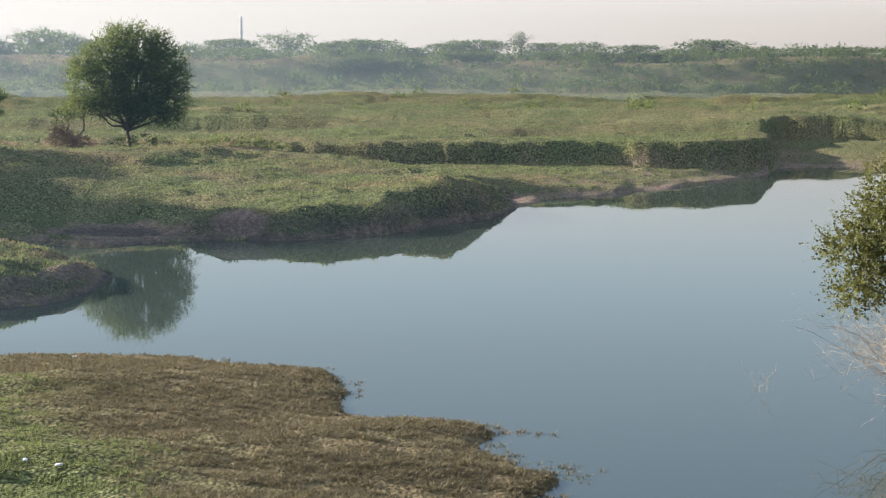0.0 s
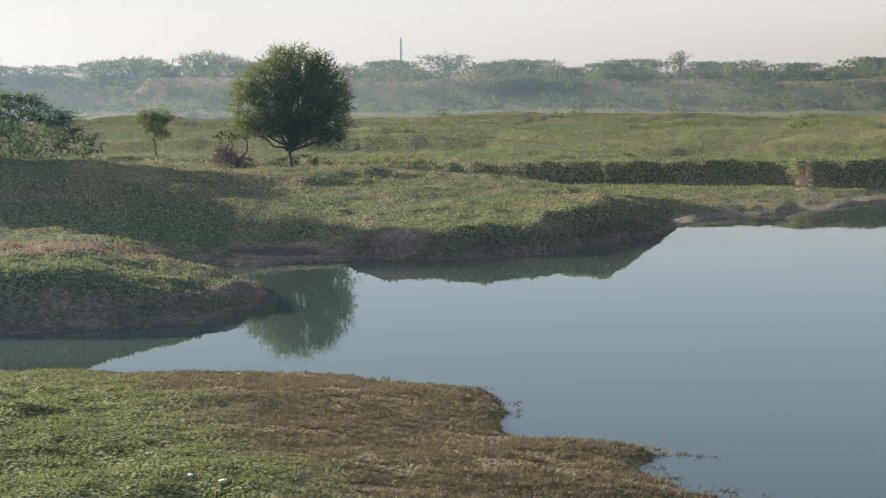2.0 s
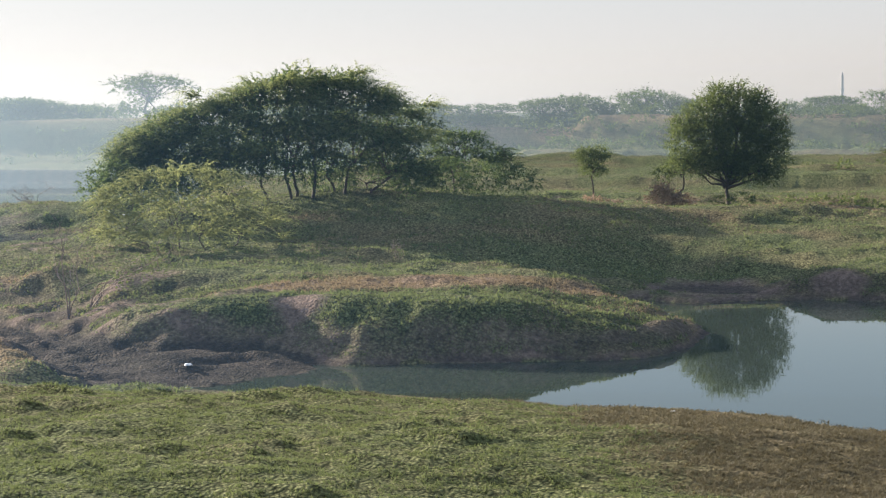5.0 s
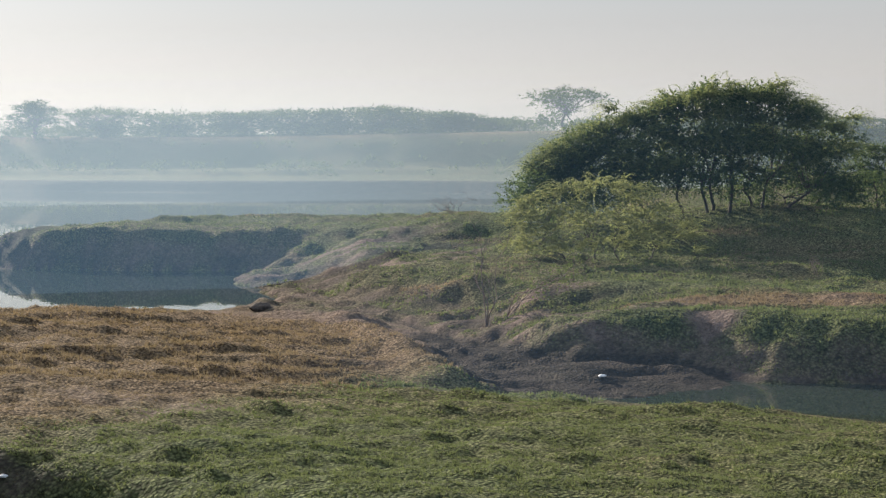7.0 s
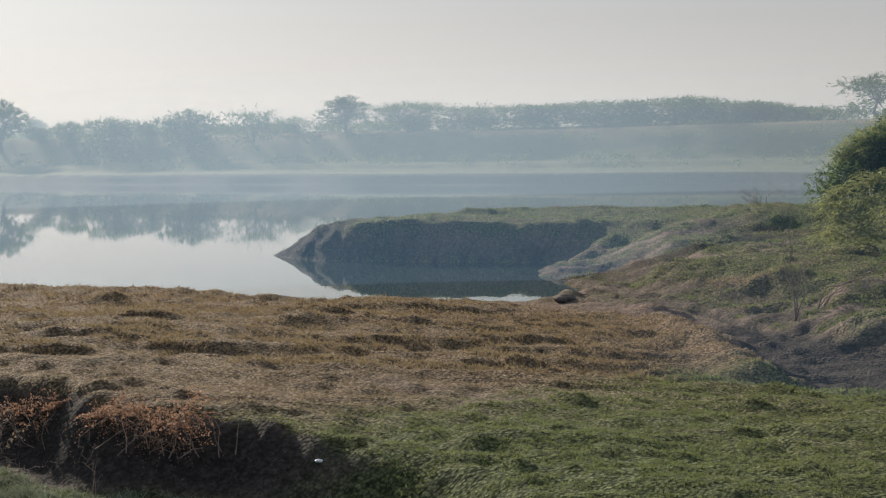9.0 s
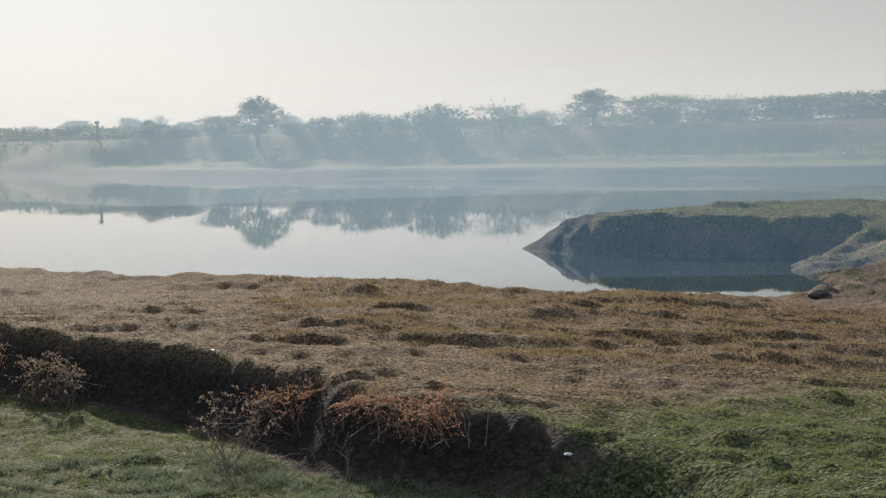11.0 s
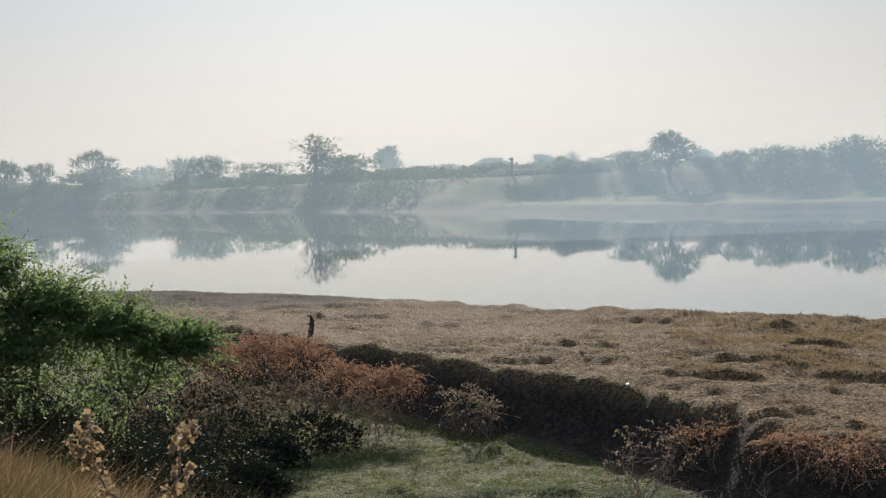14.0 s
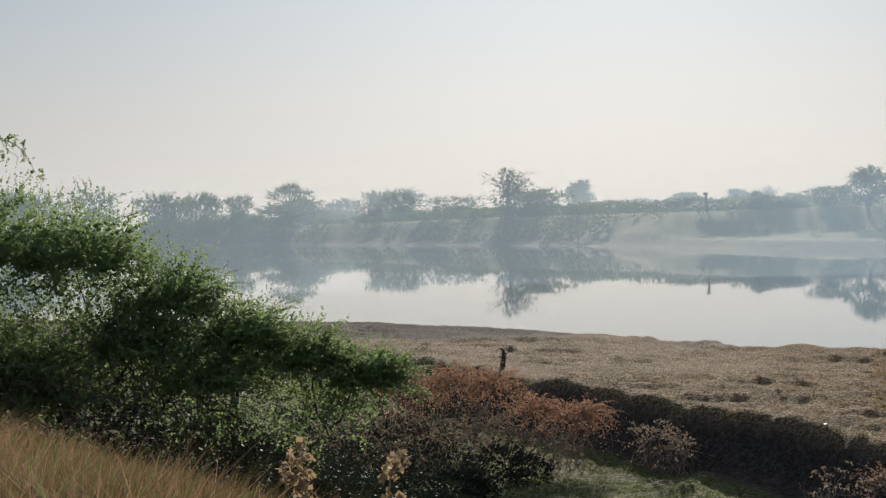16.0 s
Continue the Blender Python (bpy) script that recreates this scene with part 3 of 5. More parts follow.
def tubes(name, paths, material, sides=6):
    """Tapered limbs: each path is a list of (point, radius)."""
    verts, faces = [], []
    for path in paths:
        pts = np.array([p for p, _ in path], float)
        rad = np.array([r for _, r in path], float)
        tang = np.gradient(pts, axis=0)
        tang /= np.linalg.norm(tang, axis=1, keepdims=True) + 1e-9
        side = np.cross(tang, np.array([0.31, 0.87, 0.38]))
        side /= np.linalg.norm(side, axis=1, keepdims=True) + 1e-9
        up = np.cross(tang, side)
        ang = np.linspace(0, 2 * np.pi, sides, endpoint=False)
        ring = pts[:, None] + rad[:, None, None] * (np.cos(ang)[None, :, None] * side[:, None] + np.sin(ang)[None, :, None] * up[:, None])
        base = len(verts)
        verts.extend(ring.reshape(-1, 3))
        for i in range(len(pts) - 1):
            for k in range(sides):
                k2 = (k + 1) % sides
                faces.append((base + i * sides + k, base + i * sides + k2, base + (i + 1) * sides + k2, base + (i + 1) * sides + k))
    return mesh_from(name, verts, faces, material, True)


def limb(a, b, r0, r1, sag=0.0, wobble=0.1, n=6, rng=RNG):
    """A bent limb from a to b; sag lifts (or drops) its middle."""
    a, b = np.array(a, float), np.array(b, float)
    length = np.linalg.norm(b - a)
    out = []
    off = np.zeros(3)
    for k in range(n):
        t = k / (n - 1)
        p = a + (b - a) * t + np.array([0, 0, sag * length * math.sin(math.pi * t)]) + off
        if 0 < k < n - 1:
            off = off * 0.6 + rng.normal(0, wobble * length / n, 3)
            p = p + off
        out.append((p, r0 + (r1 - r0) * t ** 0.8))
    return out


def sprays(name, lumps, count, length, leaf, material, droop=0.5, per=12, seed=1, shell=0.55, width=0.34, up=0.15):
    """Leafy twigs: each spray is an arc of small leaves that starts in a lump (x, y, z, rx, ry, rz) of the crown and bends down."""
    rng = np.random.default_rng(seed)
    lumps = np.array(lumps, float)
    w = (lumps[:, 3] * lumps[:, 4] * lumps[:, 5]) ** 0.66
    pick = rng.choice(len(lumps), count, p=w / w.sum())
    u = rng.normal(size=(count, 3))
    u[:, 2] += up
    u /= np.linalg.norm(u, axis=1, keepdims=True)
    c, rad = lumps[pick, :3], lumps[pick, 3:]
    start = c + u * rad * (shell + (1 - shell) * rng.random((count, 1)) ** 0.7)
    way = u + rng.normal(0, 0.55, (count, 3))
    way[:, 2] += 0.25
    way /= np.linalg.norm(way, axis=1, keepdims=True)
    size = length * (0.5 + rng.random((count, 1)))
    t = (np.arange(per) + 0.5) / per
    p = start[:, None] + way[:, None] * (size * t)[:, :, None]
    p[:, :, 2] -= droop * size * t ** 2
    tang = way[:, None] + np.zeros((count, per, 3))
    tang[:, :, 2] -= 2 * droop * t
    tang /= np.linalg.norm(tang, axis=2, keepdims=True)
    lean = rng.normal(size=(count, per, 3))
    lean -= (lean * tang).sum(2, keepdims=True) * tang
    lean /= np.linalg.norm(lean, axis=2, keepdims=True)
    axis = tang * 0.7 + lean * 0.75
    axis /= np.linalg.norm(axis, axis=2, keepdims=True)
    flat = np.cross(axis, rng.normal(size=(count, per, 3)))
    flat /= np.linalg.norm(flat, axis=2, keepdims=True) + 1e-9
    ls = leaf * (0.6 + 0.8 * rng.random((count, per, 1))) * (1.1 - 0.5 * t[None, :, None])
    a, b = axis * ls, flat * ls * width
    quad = np.stack([p - b * 0.15, p + a * 0.5 + b, p + a, p + a * 0.5 - b], 2).reshape(-1, 3)
    faces = np.arange(len(quad)).reshape(-1, 4)
    return mesh_from(name, quad, faces, material)


def crown_limbs(lumps, base, trunk_top, r, seed, twigs=3):
    """Limbs from the trunk into each lump of the crown, and forks inside it."""
    rng = np.random.default_rng(seed)
    paths = []
    for lx, ly, lz, rx, ry, rz in lumps:
        end = np.array([lx, ly, lz])
        start = np.array(trunk_top) + rng.normal(0, 0.08, 3)
        main = limb(start, end, r * (0.45 + 0.25 * rng.random()), r * 0.12, 0.06, 0.35, 7, rng)
        paths.append(main)
        for _ in range(twigs):
            a = main[rng.integers(3, 6)][0]
            v = rng.normal(size=3)
            v[2] = abs(v[2]) * 0.6
            v /= np.linalg.norm(v)
            paths.append(limb(a, end + v * np.array([rx, ry, rz]) * 0.9, r * 0.14, r * 0.03, 0.05, 0.3, 5, rng))
    return paths


def build_tree(name, x, y, label, lumps, trunk, r, leaf_mat, count, length, leaf, droop, seed, category="tree", sink=0.05, per=12, twigs=3, stems=None, group="", width=0.34, shell=0.55, up=0.15):
    z = height(x, y) - sink
    ob = thing(name, x, y, z, label, category, group)
    trunks = stems or [trunk]
    paths = []
    for k, top in enumerate(trunks):
        paths.append(limb((0.12 * math.cos(2.4 * k) * (len(trunks) > 1), 0.12 * math.sin(2.4 * k) * (len(trunks) > 1), 0), top, r, r * 0.6, 0, 0.25, 7, np.random.default_rng(seed + k)))
        near = [l for l in lumps if len(trunks) == 1 or min(range(len(trunks)), key=lambda j: math.dist(trunks[j][:2], l[:2])) == k]
        paths += crown_limbs(near, (0, 0, 0), top, r, seed + 10 * k, twigs)
    under("trunk", tubes("trunk", paths, BARK), ob)
    under("crown", sprays("crown", lumps, count, length, leaf, leaf_mat, droop, per, seed, shell, width, up), ob)
    return ob

# ---- trees of the middle ground ----
ROUND_LUMPS = [(-2.7, -0.6, 4.3, 1.3, 1.3, 1.5), (-1.3, 0, 6.2, 1.5, 1.5, 1.3), (0.7, 0, 6.6, 1.7, 1.6, 1.4), (2.3, 0.2, 5.4, 1.4, 1.5, 1.6), (2.7, 0, 3.4, 1.1, 1.2, 1.2), (0.6, 0, 4.3, 2.1, 1.8, 1.8), (-1.5, -0.6, 3.1, 1.2, 1.0, 0.8),
               (-0.7, 0, 7.5, 0.8, 0.9, 0.6), (1.5, -0.4, 2.5, 1.2, 1.0, 0.6), (-2.9, -0.2, 5.6, 0.8, 0.8, 0.7), (3.2, 0.1, 4.7, 0.7, 0.8, 0.8), (-3.1, -0.3, 3.0, 0.7, 0.7, 0.5), (1.9, 0.3, 7.0, 0.7, 0.8, 0.6), (0.3, 0, 7.9, 0.4, 0.5, 0.3), (2.8, -0.2, 2.2, 0.8, 0.7, 0.4), (-0.9, -1.0, 4.9, 1.3, 0.9, 1.3), (-0.2, -0.4, 3.0, 1.5, 1.3, 0.8), (0.8, 0.6, 3.2, 1.4, 1.2, 1.0)]
build_tree("tree", -20.4, 108.6, "round dense green acacia tree on the grassy hump", ROUND_LUMPS, (-0.1, 0, 1.5), 0.17, LEAF_ROUND, 7200, 0.7, 0.11, 0.1, 11, per=11, width=0.38, shell=0.2, twigs=4, up=0.1)
build_tree("bush", -20.0, 107.6, "small leafy shoots at the foot of the round acacia", [(-0.6, 0, 0.5, 0.7, 0.5, 0.4), (0.7, 0, 0.6, 0.7, 0.5, 0.5)], (0, 0, 0.2), 0.03, LEAF_ROUND, 150, 0.4, 0.12, 0.1, 14, "bush", per=8)
SMALL_LUMPS = [(0, 0, 2.8, 0.9, 0.8, 0.55), (-0.5, 0, 3.1, 0.7, 0.6, 0.35), (0.6, 0, 3.1, 0.7, 0.6, 0.35), (0.1, 0, 2.1, 0.8, 0.7, 0.3)]
build_tree("tree", -30.2, 110.5, "slim young tree with a flat crown in dry grass", [(*l[:2], l[2] * 1.15, *l[3:]) for l in SMALL_LUMPS], (0.1, 0, 2.2), 0.08, LEAF_ROUND, 620, 0.45, 0.12, 0.1, 12, per=8)
LEAN_LUMPS = [(1.2, 0, 3.2, 0.8, 0.7, 0.5), (-0.4, 0, 2.4, 0.7, 0.6, 0.4), (0.4, 0, 2.9, 0.7, 0.6, 0.4)]
build_tree("tree", -24.6, 109.5, "young tree leaning toward the round acacia", LEAN_LUMPS, (0.9, 0, 2.2), 0.09, LEAF_ROUND, 320, 0.5, 0.12, 0.1, 13, per=8)

def fronds(name, lumps, count, length, leaf, material, seed, per=44, droop=0.55, rise=0.45, spread=0.4):
    """Long arching plumes with leaflets on both sides, growing outward from the crown and bending down at their ends."""
    rg = np.random.default_rng(seed)
    lumps = np.array(lumps, float)
    mid = lumps[:, :3].mean(0)
    pick = rg.integers(0, len(lumps), count)
    u = rg.normal(size=(count, 3))
    u[:, 2] = np.abs(u[:, 2]) * 0.9
    u /= np.linalg.norm(u, axis=1, keepdims=True)
    start = lumps[pick, :3] + u * lumps[pick, 3:] * rg.uniform(0.3, 0.9, (count, 1))
    way = (start - mid) * (1, 1, 0)
    way /= np.linalg.norm(way, axis=1, keepdims=True) + 1e-6
    way = way + rg.normal(0, spread, (count, 3)) + (0, 0, rise)
    way /= np.linalg.norm(way, axis=1, keepdims=True)
    size = length * rg.uniform(0.5, 1.15, (count, 1))
    t = (np.arange(per) // 2 + 0.5) / (per / 2)
    p = start[:, None] + way[:, None] * (size * t)[:, :, None]
    p[:, :, 2] -= droop * size * t ** 2.2
    tang = way[:, None] + np.zeros((count, per, 3))
    tang[:, :, 2] -= 2.2 * droop * t ** 1.2
    tang /= np.linalg.norm(tang, axis=2, keepdims=True)
    side = np.cross(tang, (0, 0, 1.0))
    side /= np.linalg.norm(side, axis=2, keepdims=True) + 1e-6
    side = side * np.where(np.arange(per) % 2, 1, -1)[None, :, None]
    axis = side + 0.55 * tang + rg.normal(0, 0.3, (count, per, 3)) - np.array([0, 0, 0.25])
    axis /= np.linalg.norm(axis, axis=2, keepdims=True)
    flat = np.cross(axis, rg.normal(size=(count, per, 3)))
    flat /= np.linalg.norm(flat, axis=2, keepdims=True) + 1e-9
    ls = leaf * rg.uniform(0.6, 1.2, (count, per, 1)) * (1.15 - 0.8 * t[None, :, None])
    a, b = axis * ls, flat * ls * 0.34
    quad = np.stack([p, p + a * 0.5 + b, p + a, p + a * 0.5 - b], 2).reshape(-1, 3)
    return mesh_from(name, quad, np.arange(len(quad)).reshape(-1, 4), material)


def thorn_tree(name, x, y, label, lumps, feet, r, inner, outer, counts, sizes, seed, category="tree", turn=0.0, skirt=0.35):
    """Several slim stems, a dense inner crown and outer plumes, each with its own leaf colour."""
    rg = np.random.default_rng(seed)
    z = height(x, y) - 0.05
    ob = thing(name, x, y, z, label, category)
    ob.matrix_world = pose(x, y, z, 0, 0, turn)
    paths = []
    for fx, fy, top in feet:
        foot = height(x + fx * math.cos(radians(turn)) - fy * math.sin(radians(turn)), y + fx * math.sin(radians(turn)) + fy * math.cos(radians(turn))) - z - 0.08
        paths.append(limb((fx, fy, foot), (fx * 1.45 + rg.normal(0, 0.5), fy + rg.normal(0, 0.4), top), r * rg.uniform(0.6, 1.1), r * 0.5, 0, 0.4, 7, rg))
        near = sorted(lumps, key=lambda l: math.dist(l[:2], (fx, fy)))[:6]
        paths += crown_limbs(near, (0, 0, 0), paths[-1][4][0], r * 0.7, seed + int(10 * abs(fx)), 2)
    under("trunk", tubes("trunk", paths, BARK), ob)
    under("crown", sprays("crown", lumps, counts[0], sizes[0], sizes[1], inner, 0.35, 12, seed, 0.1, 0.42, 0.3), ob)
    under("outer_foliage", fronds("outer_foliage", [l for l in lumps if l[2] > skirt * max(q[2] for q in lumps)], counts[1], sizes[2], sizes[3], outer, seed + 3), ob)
    return ob


BIG_XS, BIG_HIGH, BIG_LOW = [-12.2, -11.1, -9.5, -7.9, -4.6, -3.3, -1.3, 1.9, 3.6, 5.2, 6.6], [0.9, 2.4, 3.6, 4.6, 5.5, 6.3, 6.8, 6.8, 6.4, 5.2, 4.2], [0.3, 0.3, 0.3, 0.3, 0.4, 0.9, 1.3, 1.2, 1.0, 0.5, 0.4]


def fill_crown(xs, high, low, n, seed, depth, size):
    """Lumps that fill a spreading crown between its underside and its top."""
    rg = np.random.default_rng(seed)
    out = []
    for k in range(n):
        x = xs[0] + (xs[-1] - xs[0]) * (k + rg.random()) / n
        hi, lo = float(np.interp(x, xs, high)), float(np.interp(x, xs, low))
        q = size * rg.uniform(0.7, 1.25)
        for h in (rg.uniform(0, 0.3), rg.uniform(0.3, 0.58), rg.uniform(0.58, 0.88), 1.0) if hi - lo > 2.5 else (rg.uniform(0, 0.6), 1.0):
            edge = 1 - 0.55 * h ** 2
            out.append((x + rg.uniform(-0.4, 0.4), rg.uniform(-depth, depth) * edge, lo + (hi - 0.5 * q - lo) * h, q * 1.15, q * 1.1, 0.7 * q))
    return out


BIG_TOPS = fill_crown(BIG_XS, BIG_HIGH, BIG_LOW, 50, 22, 2.4, 0.95) + [(-6.2, 0, 5.8, 0.5, 0.5, 0.3), (6.9, 0, 5.1, 0.8, 0.7, 0.25), (2.6, 0.4, 7.0, 1.0, 0.8, 0.2), (-0.4, -0.3, 7.1, 1.2, 0.8, 0.2)]
# dark inner leaves and pale plumes: shade and light put into the leaf colours
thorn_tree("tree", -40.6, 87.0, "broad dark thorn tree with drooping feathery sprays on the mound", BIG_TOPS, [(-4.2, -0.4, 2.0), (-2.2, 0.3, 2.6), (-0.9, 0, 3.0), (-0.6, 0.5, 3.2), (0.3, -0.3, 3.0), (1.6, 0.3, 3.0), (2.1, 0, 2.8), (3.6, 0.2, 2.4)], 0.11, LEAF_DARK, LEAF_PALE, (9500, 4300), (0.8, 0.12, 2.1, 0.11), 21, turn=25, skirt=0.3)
SIDE_TOPS = fill_crown([-2.0, -0.8, 0.4, 1.8, 3.4], [2.6, 3.8, 3.8, 3.2, 2.2], [0.8, 1.2, 1.3, 1.4, 1.5], 10, 32, 1.0, 0.55)
thorn_tree("tree", -34.3, 95.0, "small dark thorn tree with spreading branches", SIDE_TOPS, [(-0.1, 0, 1.8), (0.3, 0.2, 1.9)], 0.08, LEAF_DARK, LEAF_DARK, (520, 330), (0.6, 0.11, 1.7, 0.12), 31, turn=20)
LOW_LUMPS = [(-2.4, 0.6, 0.6, 1.4, 1.0, 0.7), (2.6, 0.8, 0.7, 1.4, 1.0, 0.7), (4.6, 1.5, 0.8, 1.6, 1.0, 1.0), (6.4, 2.4, 0.6, 1.5, 0.9, 0.8), (8.4, 3.2, 0.4, 1.3, 0.8, 0.5)]
build_tree("bush", -38.0, 89.5, "low dark undergrowth beneath the thorn trees", LOW_LUMPS, (0, 0, 0.4), 0.05, LEAF_DARK, 1300, 0.6, 0.11, 0.2, 32, "bush", per=10)
BUSH_TOPS = fill_crown([-5.4, -4, -2.4, -0.8, 1.0, 2.6, 4.0], [1.8, 3.2, 4.0, 4.4, 3.7, 2.7, 1.5], [0.3, 0.3, 0.5, 0.6, 0.6, 0.5, 0.4], 22, 42, 1.6, 0.7)
thorn_tree("bush", -40.2, 73.4, "pale green feathery thorn bush below the mound", BUSH_TOPS, [(-2.4, 0, 1.2), (-1.0, 0.2, 1.5), (0.3, 0.2, 1.3), (1.6, 0, 1.0)], 0.05, LEAF_PALE, LEAF_YELLOW, (380, 1000), (0.7, 0.08, 1.5, 0.11), 41, "bush", 28, 0.1)
RIGHT_LUMPS = [(-1.4, 0, 5.2, 0.9, 1.1, 0.8), (-2.4, 0, 3.9, 0.8, 1.0, 0.5), (-1.6, 0, 3.4, 1.0, 1.1, 0.6), (-0.4, 0, 6.2, 1.1, 1.1, 0.8), (0.5, 0, 4.6, 1.5, 1.4, 1.5), (-2.4, 0, 2.9, 0.6, 0.8, 0.3), (-1.8, 0, 4.5, 0.9, 1.0, 0.5)]
build_tree("tree", 12.0, 38.8, "thorny olive-green tree overhanging the water", RIGHT_LUMPS, (-0.6, 0, 2.4), 0.1, LEAF_OLIVE, 2600, 0.5, 0.075, 0.0, 51, per=12, width=0.42, twigs=5, shell=0.2)

# ---- far woods ----
def far_kind(seed, lumps, fork, girth, count, leaf, length=0.9, droop=0.12, shell=0.3, width=0.4, twigs=1):
    """The trunk with its limbs and the crown of a far tree, to be scaled to each tree's height and spread."""
    trunk = tubes("trunk", [limb((0, 0, -0.4), fork, girth, girth * 0.7, 0, 0.2)] + crown_limbs(lumps, (0, 0, 0), fork, girth * 0.8, seed + 1, twigs), BARK, 5)
    return trunk, sprays("crown", lumps, count, length, leaf, LEAF_FAR, droop, 8, seed + 2, shell, width, 0.3), max(l[2] + l[5] for l in lumps) + 0.35, 2 * max(math.hypot(l[0], l[1]) + l[3] for l in lumps)


def flat_lumps(seed, n, spread, top, thick, curve=0.9, fill=14):
    """A thorn tree's flat crown of shelves, with a looser skirt below it."""
    rg = np.random.default_rng(seed)
    out = []
    for k in range(n):
        a, r = 2.4 * k + rg.uniform(-0.4, 0.4), spread * math.sqrt((k + 0.3) / n)
        out.append((r * math.cos(a), r * math.sin(a), top - curve * (r / spread) ** 2 + rg.uniform(-0.35, 0.3), rg.uniform(0.8, 1.5), rg.uniform(0.8, 1.5), thick * rg.uniform(0.7, 1.3)))
    for k in range(fill):
        a, r = 2.4 * k + 1, spread * 0.75 * math.sqrt((k + 0.5) / fill)
        out.append((r * math.cos(a), r * math.sin(a), 0.5 + (top - 1.7) * (k % 4) / 3, 1.5, 1.5, 0.9))
    return out


def round_lumps(seed, n, spread, low, high):
    rg = np.random.default_rng(seed)
    out = []
    for k in range(n):
        h = (k + 0.5) / n
        r, a = spread * math.sqrt(max(0.05, 1 - (2 * h - 1) ** 2)) * rg.uniform(0.2, 1.0), rg.uniform(0, 6.28)
        out.append((r * math.cos(a), r * math.sin(a), low + (high - low) * h, rg.uniform(0.8, 1.3), rg.uniform(0.8, 1.3), rg.uniform(0.7, 1.0)))
    return out


FLAT_KINDS = [far_kind(100 + 7 * k, flat_lumps(300 + k, 15, 3.6, 4.5, 0.45), (0.2, 0, 1.5), 0.17, 760, 0.26) for k in range(4)]
AIRY_KINDS = [far_kind(130 + 7 * k, flat_lumps(330 + k, 9, 3.8, 4.6, 0.16, 0.7, 8), (0.3, 0, 1.6), 0.16, 480, 0.24, 1.1, 0.05, twigs=3) for k in range(3)]
DOME_KINDS = [far_kind(150 + 7 * k, round_lumps(350 + k, 16, 3.0, 0.5, 4.2), (0, 0, 1.0), 0.15, 640, 0.26) for k in range(2)]
TALL_KIND = far_kind(171, round_lumps(372, 17, 2.9, 2.0, 7.2), (0, 0, 2.2), 0.28, 820, 0.27)
UMBRELLA_KIND = far_kind(181, flat_lumps(382, 14, 3.9, 6.8, 0.5, 1.7, 3), (0.4, 0, 3.0), 0.2, 560, 0.25, twigs=3)
ROUND_KIND = far_kind(185, round_lumps(386, 15, 2.6, 2.0, 6.0), (0, 0, 2.0), 0.2, 760, 0.3)
BARE_KIND = far_kind(190, round_lumps(391, 16, 3.3, 4.6, 8.0), (0.1, 0, 3.6), 0.3, 230, 0.2, 0.7, 0.0, 0.1, 0.5, 4)


def far_tree(x, y, top, wide, kind, label, foot=None):
    z = height(x, y) if foot is None else foot
    ob = thing("tree", x, y, z, label, "tree", "trees of the far bank")
    sx, sz = max(wide / kind[3], 0.35), max(top - z, 1.8) / kind[2]
    ob.matrix_world = pose(x, y, z, 0, 0, 360 * RNG.random()) @ Matrix.Diagonal((sx, sx, sz, 1))
    under("trunk", kind[0], ob)
    under("crown", kind[1], ob)


FLAT_ROW = [
    (-73.9, 280.9, 10.1, 4.9), (-36.1, 289.2, 10.8, 9.3), (-17.5, 280.9, 10.4, 7.7), (-12.7, 285.2, 10.8, 10.2), (-5.3, 287.4, 9.3, 6.8), (1.0, 287.7, 10.1, 6.8),
    (6.0, 286.0, 10.7, 11.2), (18.0, 296.4, 10.3, 7.1), (23.6, 284.6, 10.4, 6.0), (32.3, 288.0, 9.9, 8.4), (40.7, 294.9, 8.9, 5.8), (46.6, 291.6, 10.9, 10.7),
    (55.2, 297.1, 9.6, 7.4), (63.6, 300.0, 9.5, 10.1), (76.8, 313.0, 8.8, 12.4), (-175.4, 235.8, 12.6, 7.0), (-171.9, 241.3, 12.1, 8.1), (-163.3, 241.8, 11.8, 9.4),
    (-159.5, 250.9, 10.7, 7.6), (-103.3, 272.6, 10.2, 7.9), (-96.4, 278.9, 10.2, 11.5), (-84.8, 279.2, 11.0, 7.9), (-78.9, 280.1, 11.5, 10.1), (-61.1, 284.3, 10.8, 4.9),
    (-180.8, 230.7, 12.9, 9.7), (-170.8, 231.2, 13.0, 10.9), (-165.4, 240.6, 12.1, 9.1), (-160.7, 246.7, 11.0, 8.0), (-395.7, 186.6, 11.0, 5.7),
    (-370.2, 193.2, 11.1, 9.4), (-338.8, 186.6, 12.9, 9.5), (-296.8, 188.2, 11.7, 6.0), (-308.2, 188.1, 10.8, 5.4), (-280.0, 188.2, 12.0, 12.3),
    (-273.8, 192.0, 11.1, 4.0), (-201.8, 228.2, 12.6, 13.5), (-187.5, 228.8, 12.8, 12.6), (-739.6, 16.5, 27.2, 25.2), (-887.0, 97.0, 27.6, 28.8),
    (-837.6, 111.6, 26.5, 19.3), (-793.8, 122.6, 23.7, 11.5), (-697.5, 168.4, 21.7, 11.5), (-685.2, 176.1, 22.3, 16.1), (-514.1, 175.6, 17.4, 22.9),
    (-491.7, 186.1, 12.3, 13.4),
]
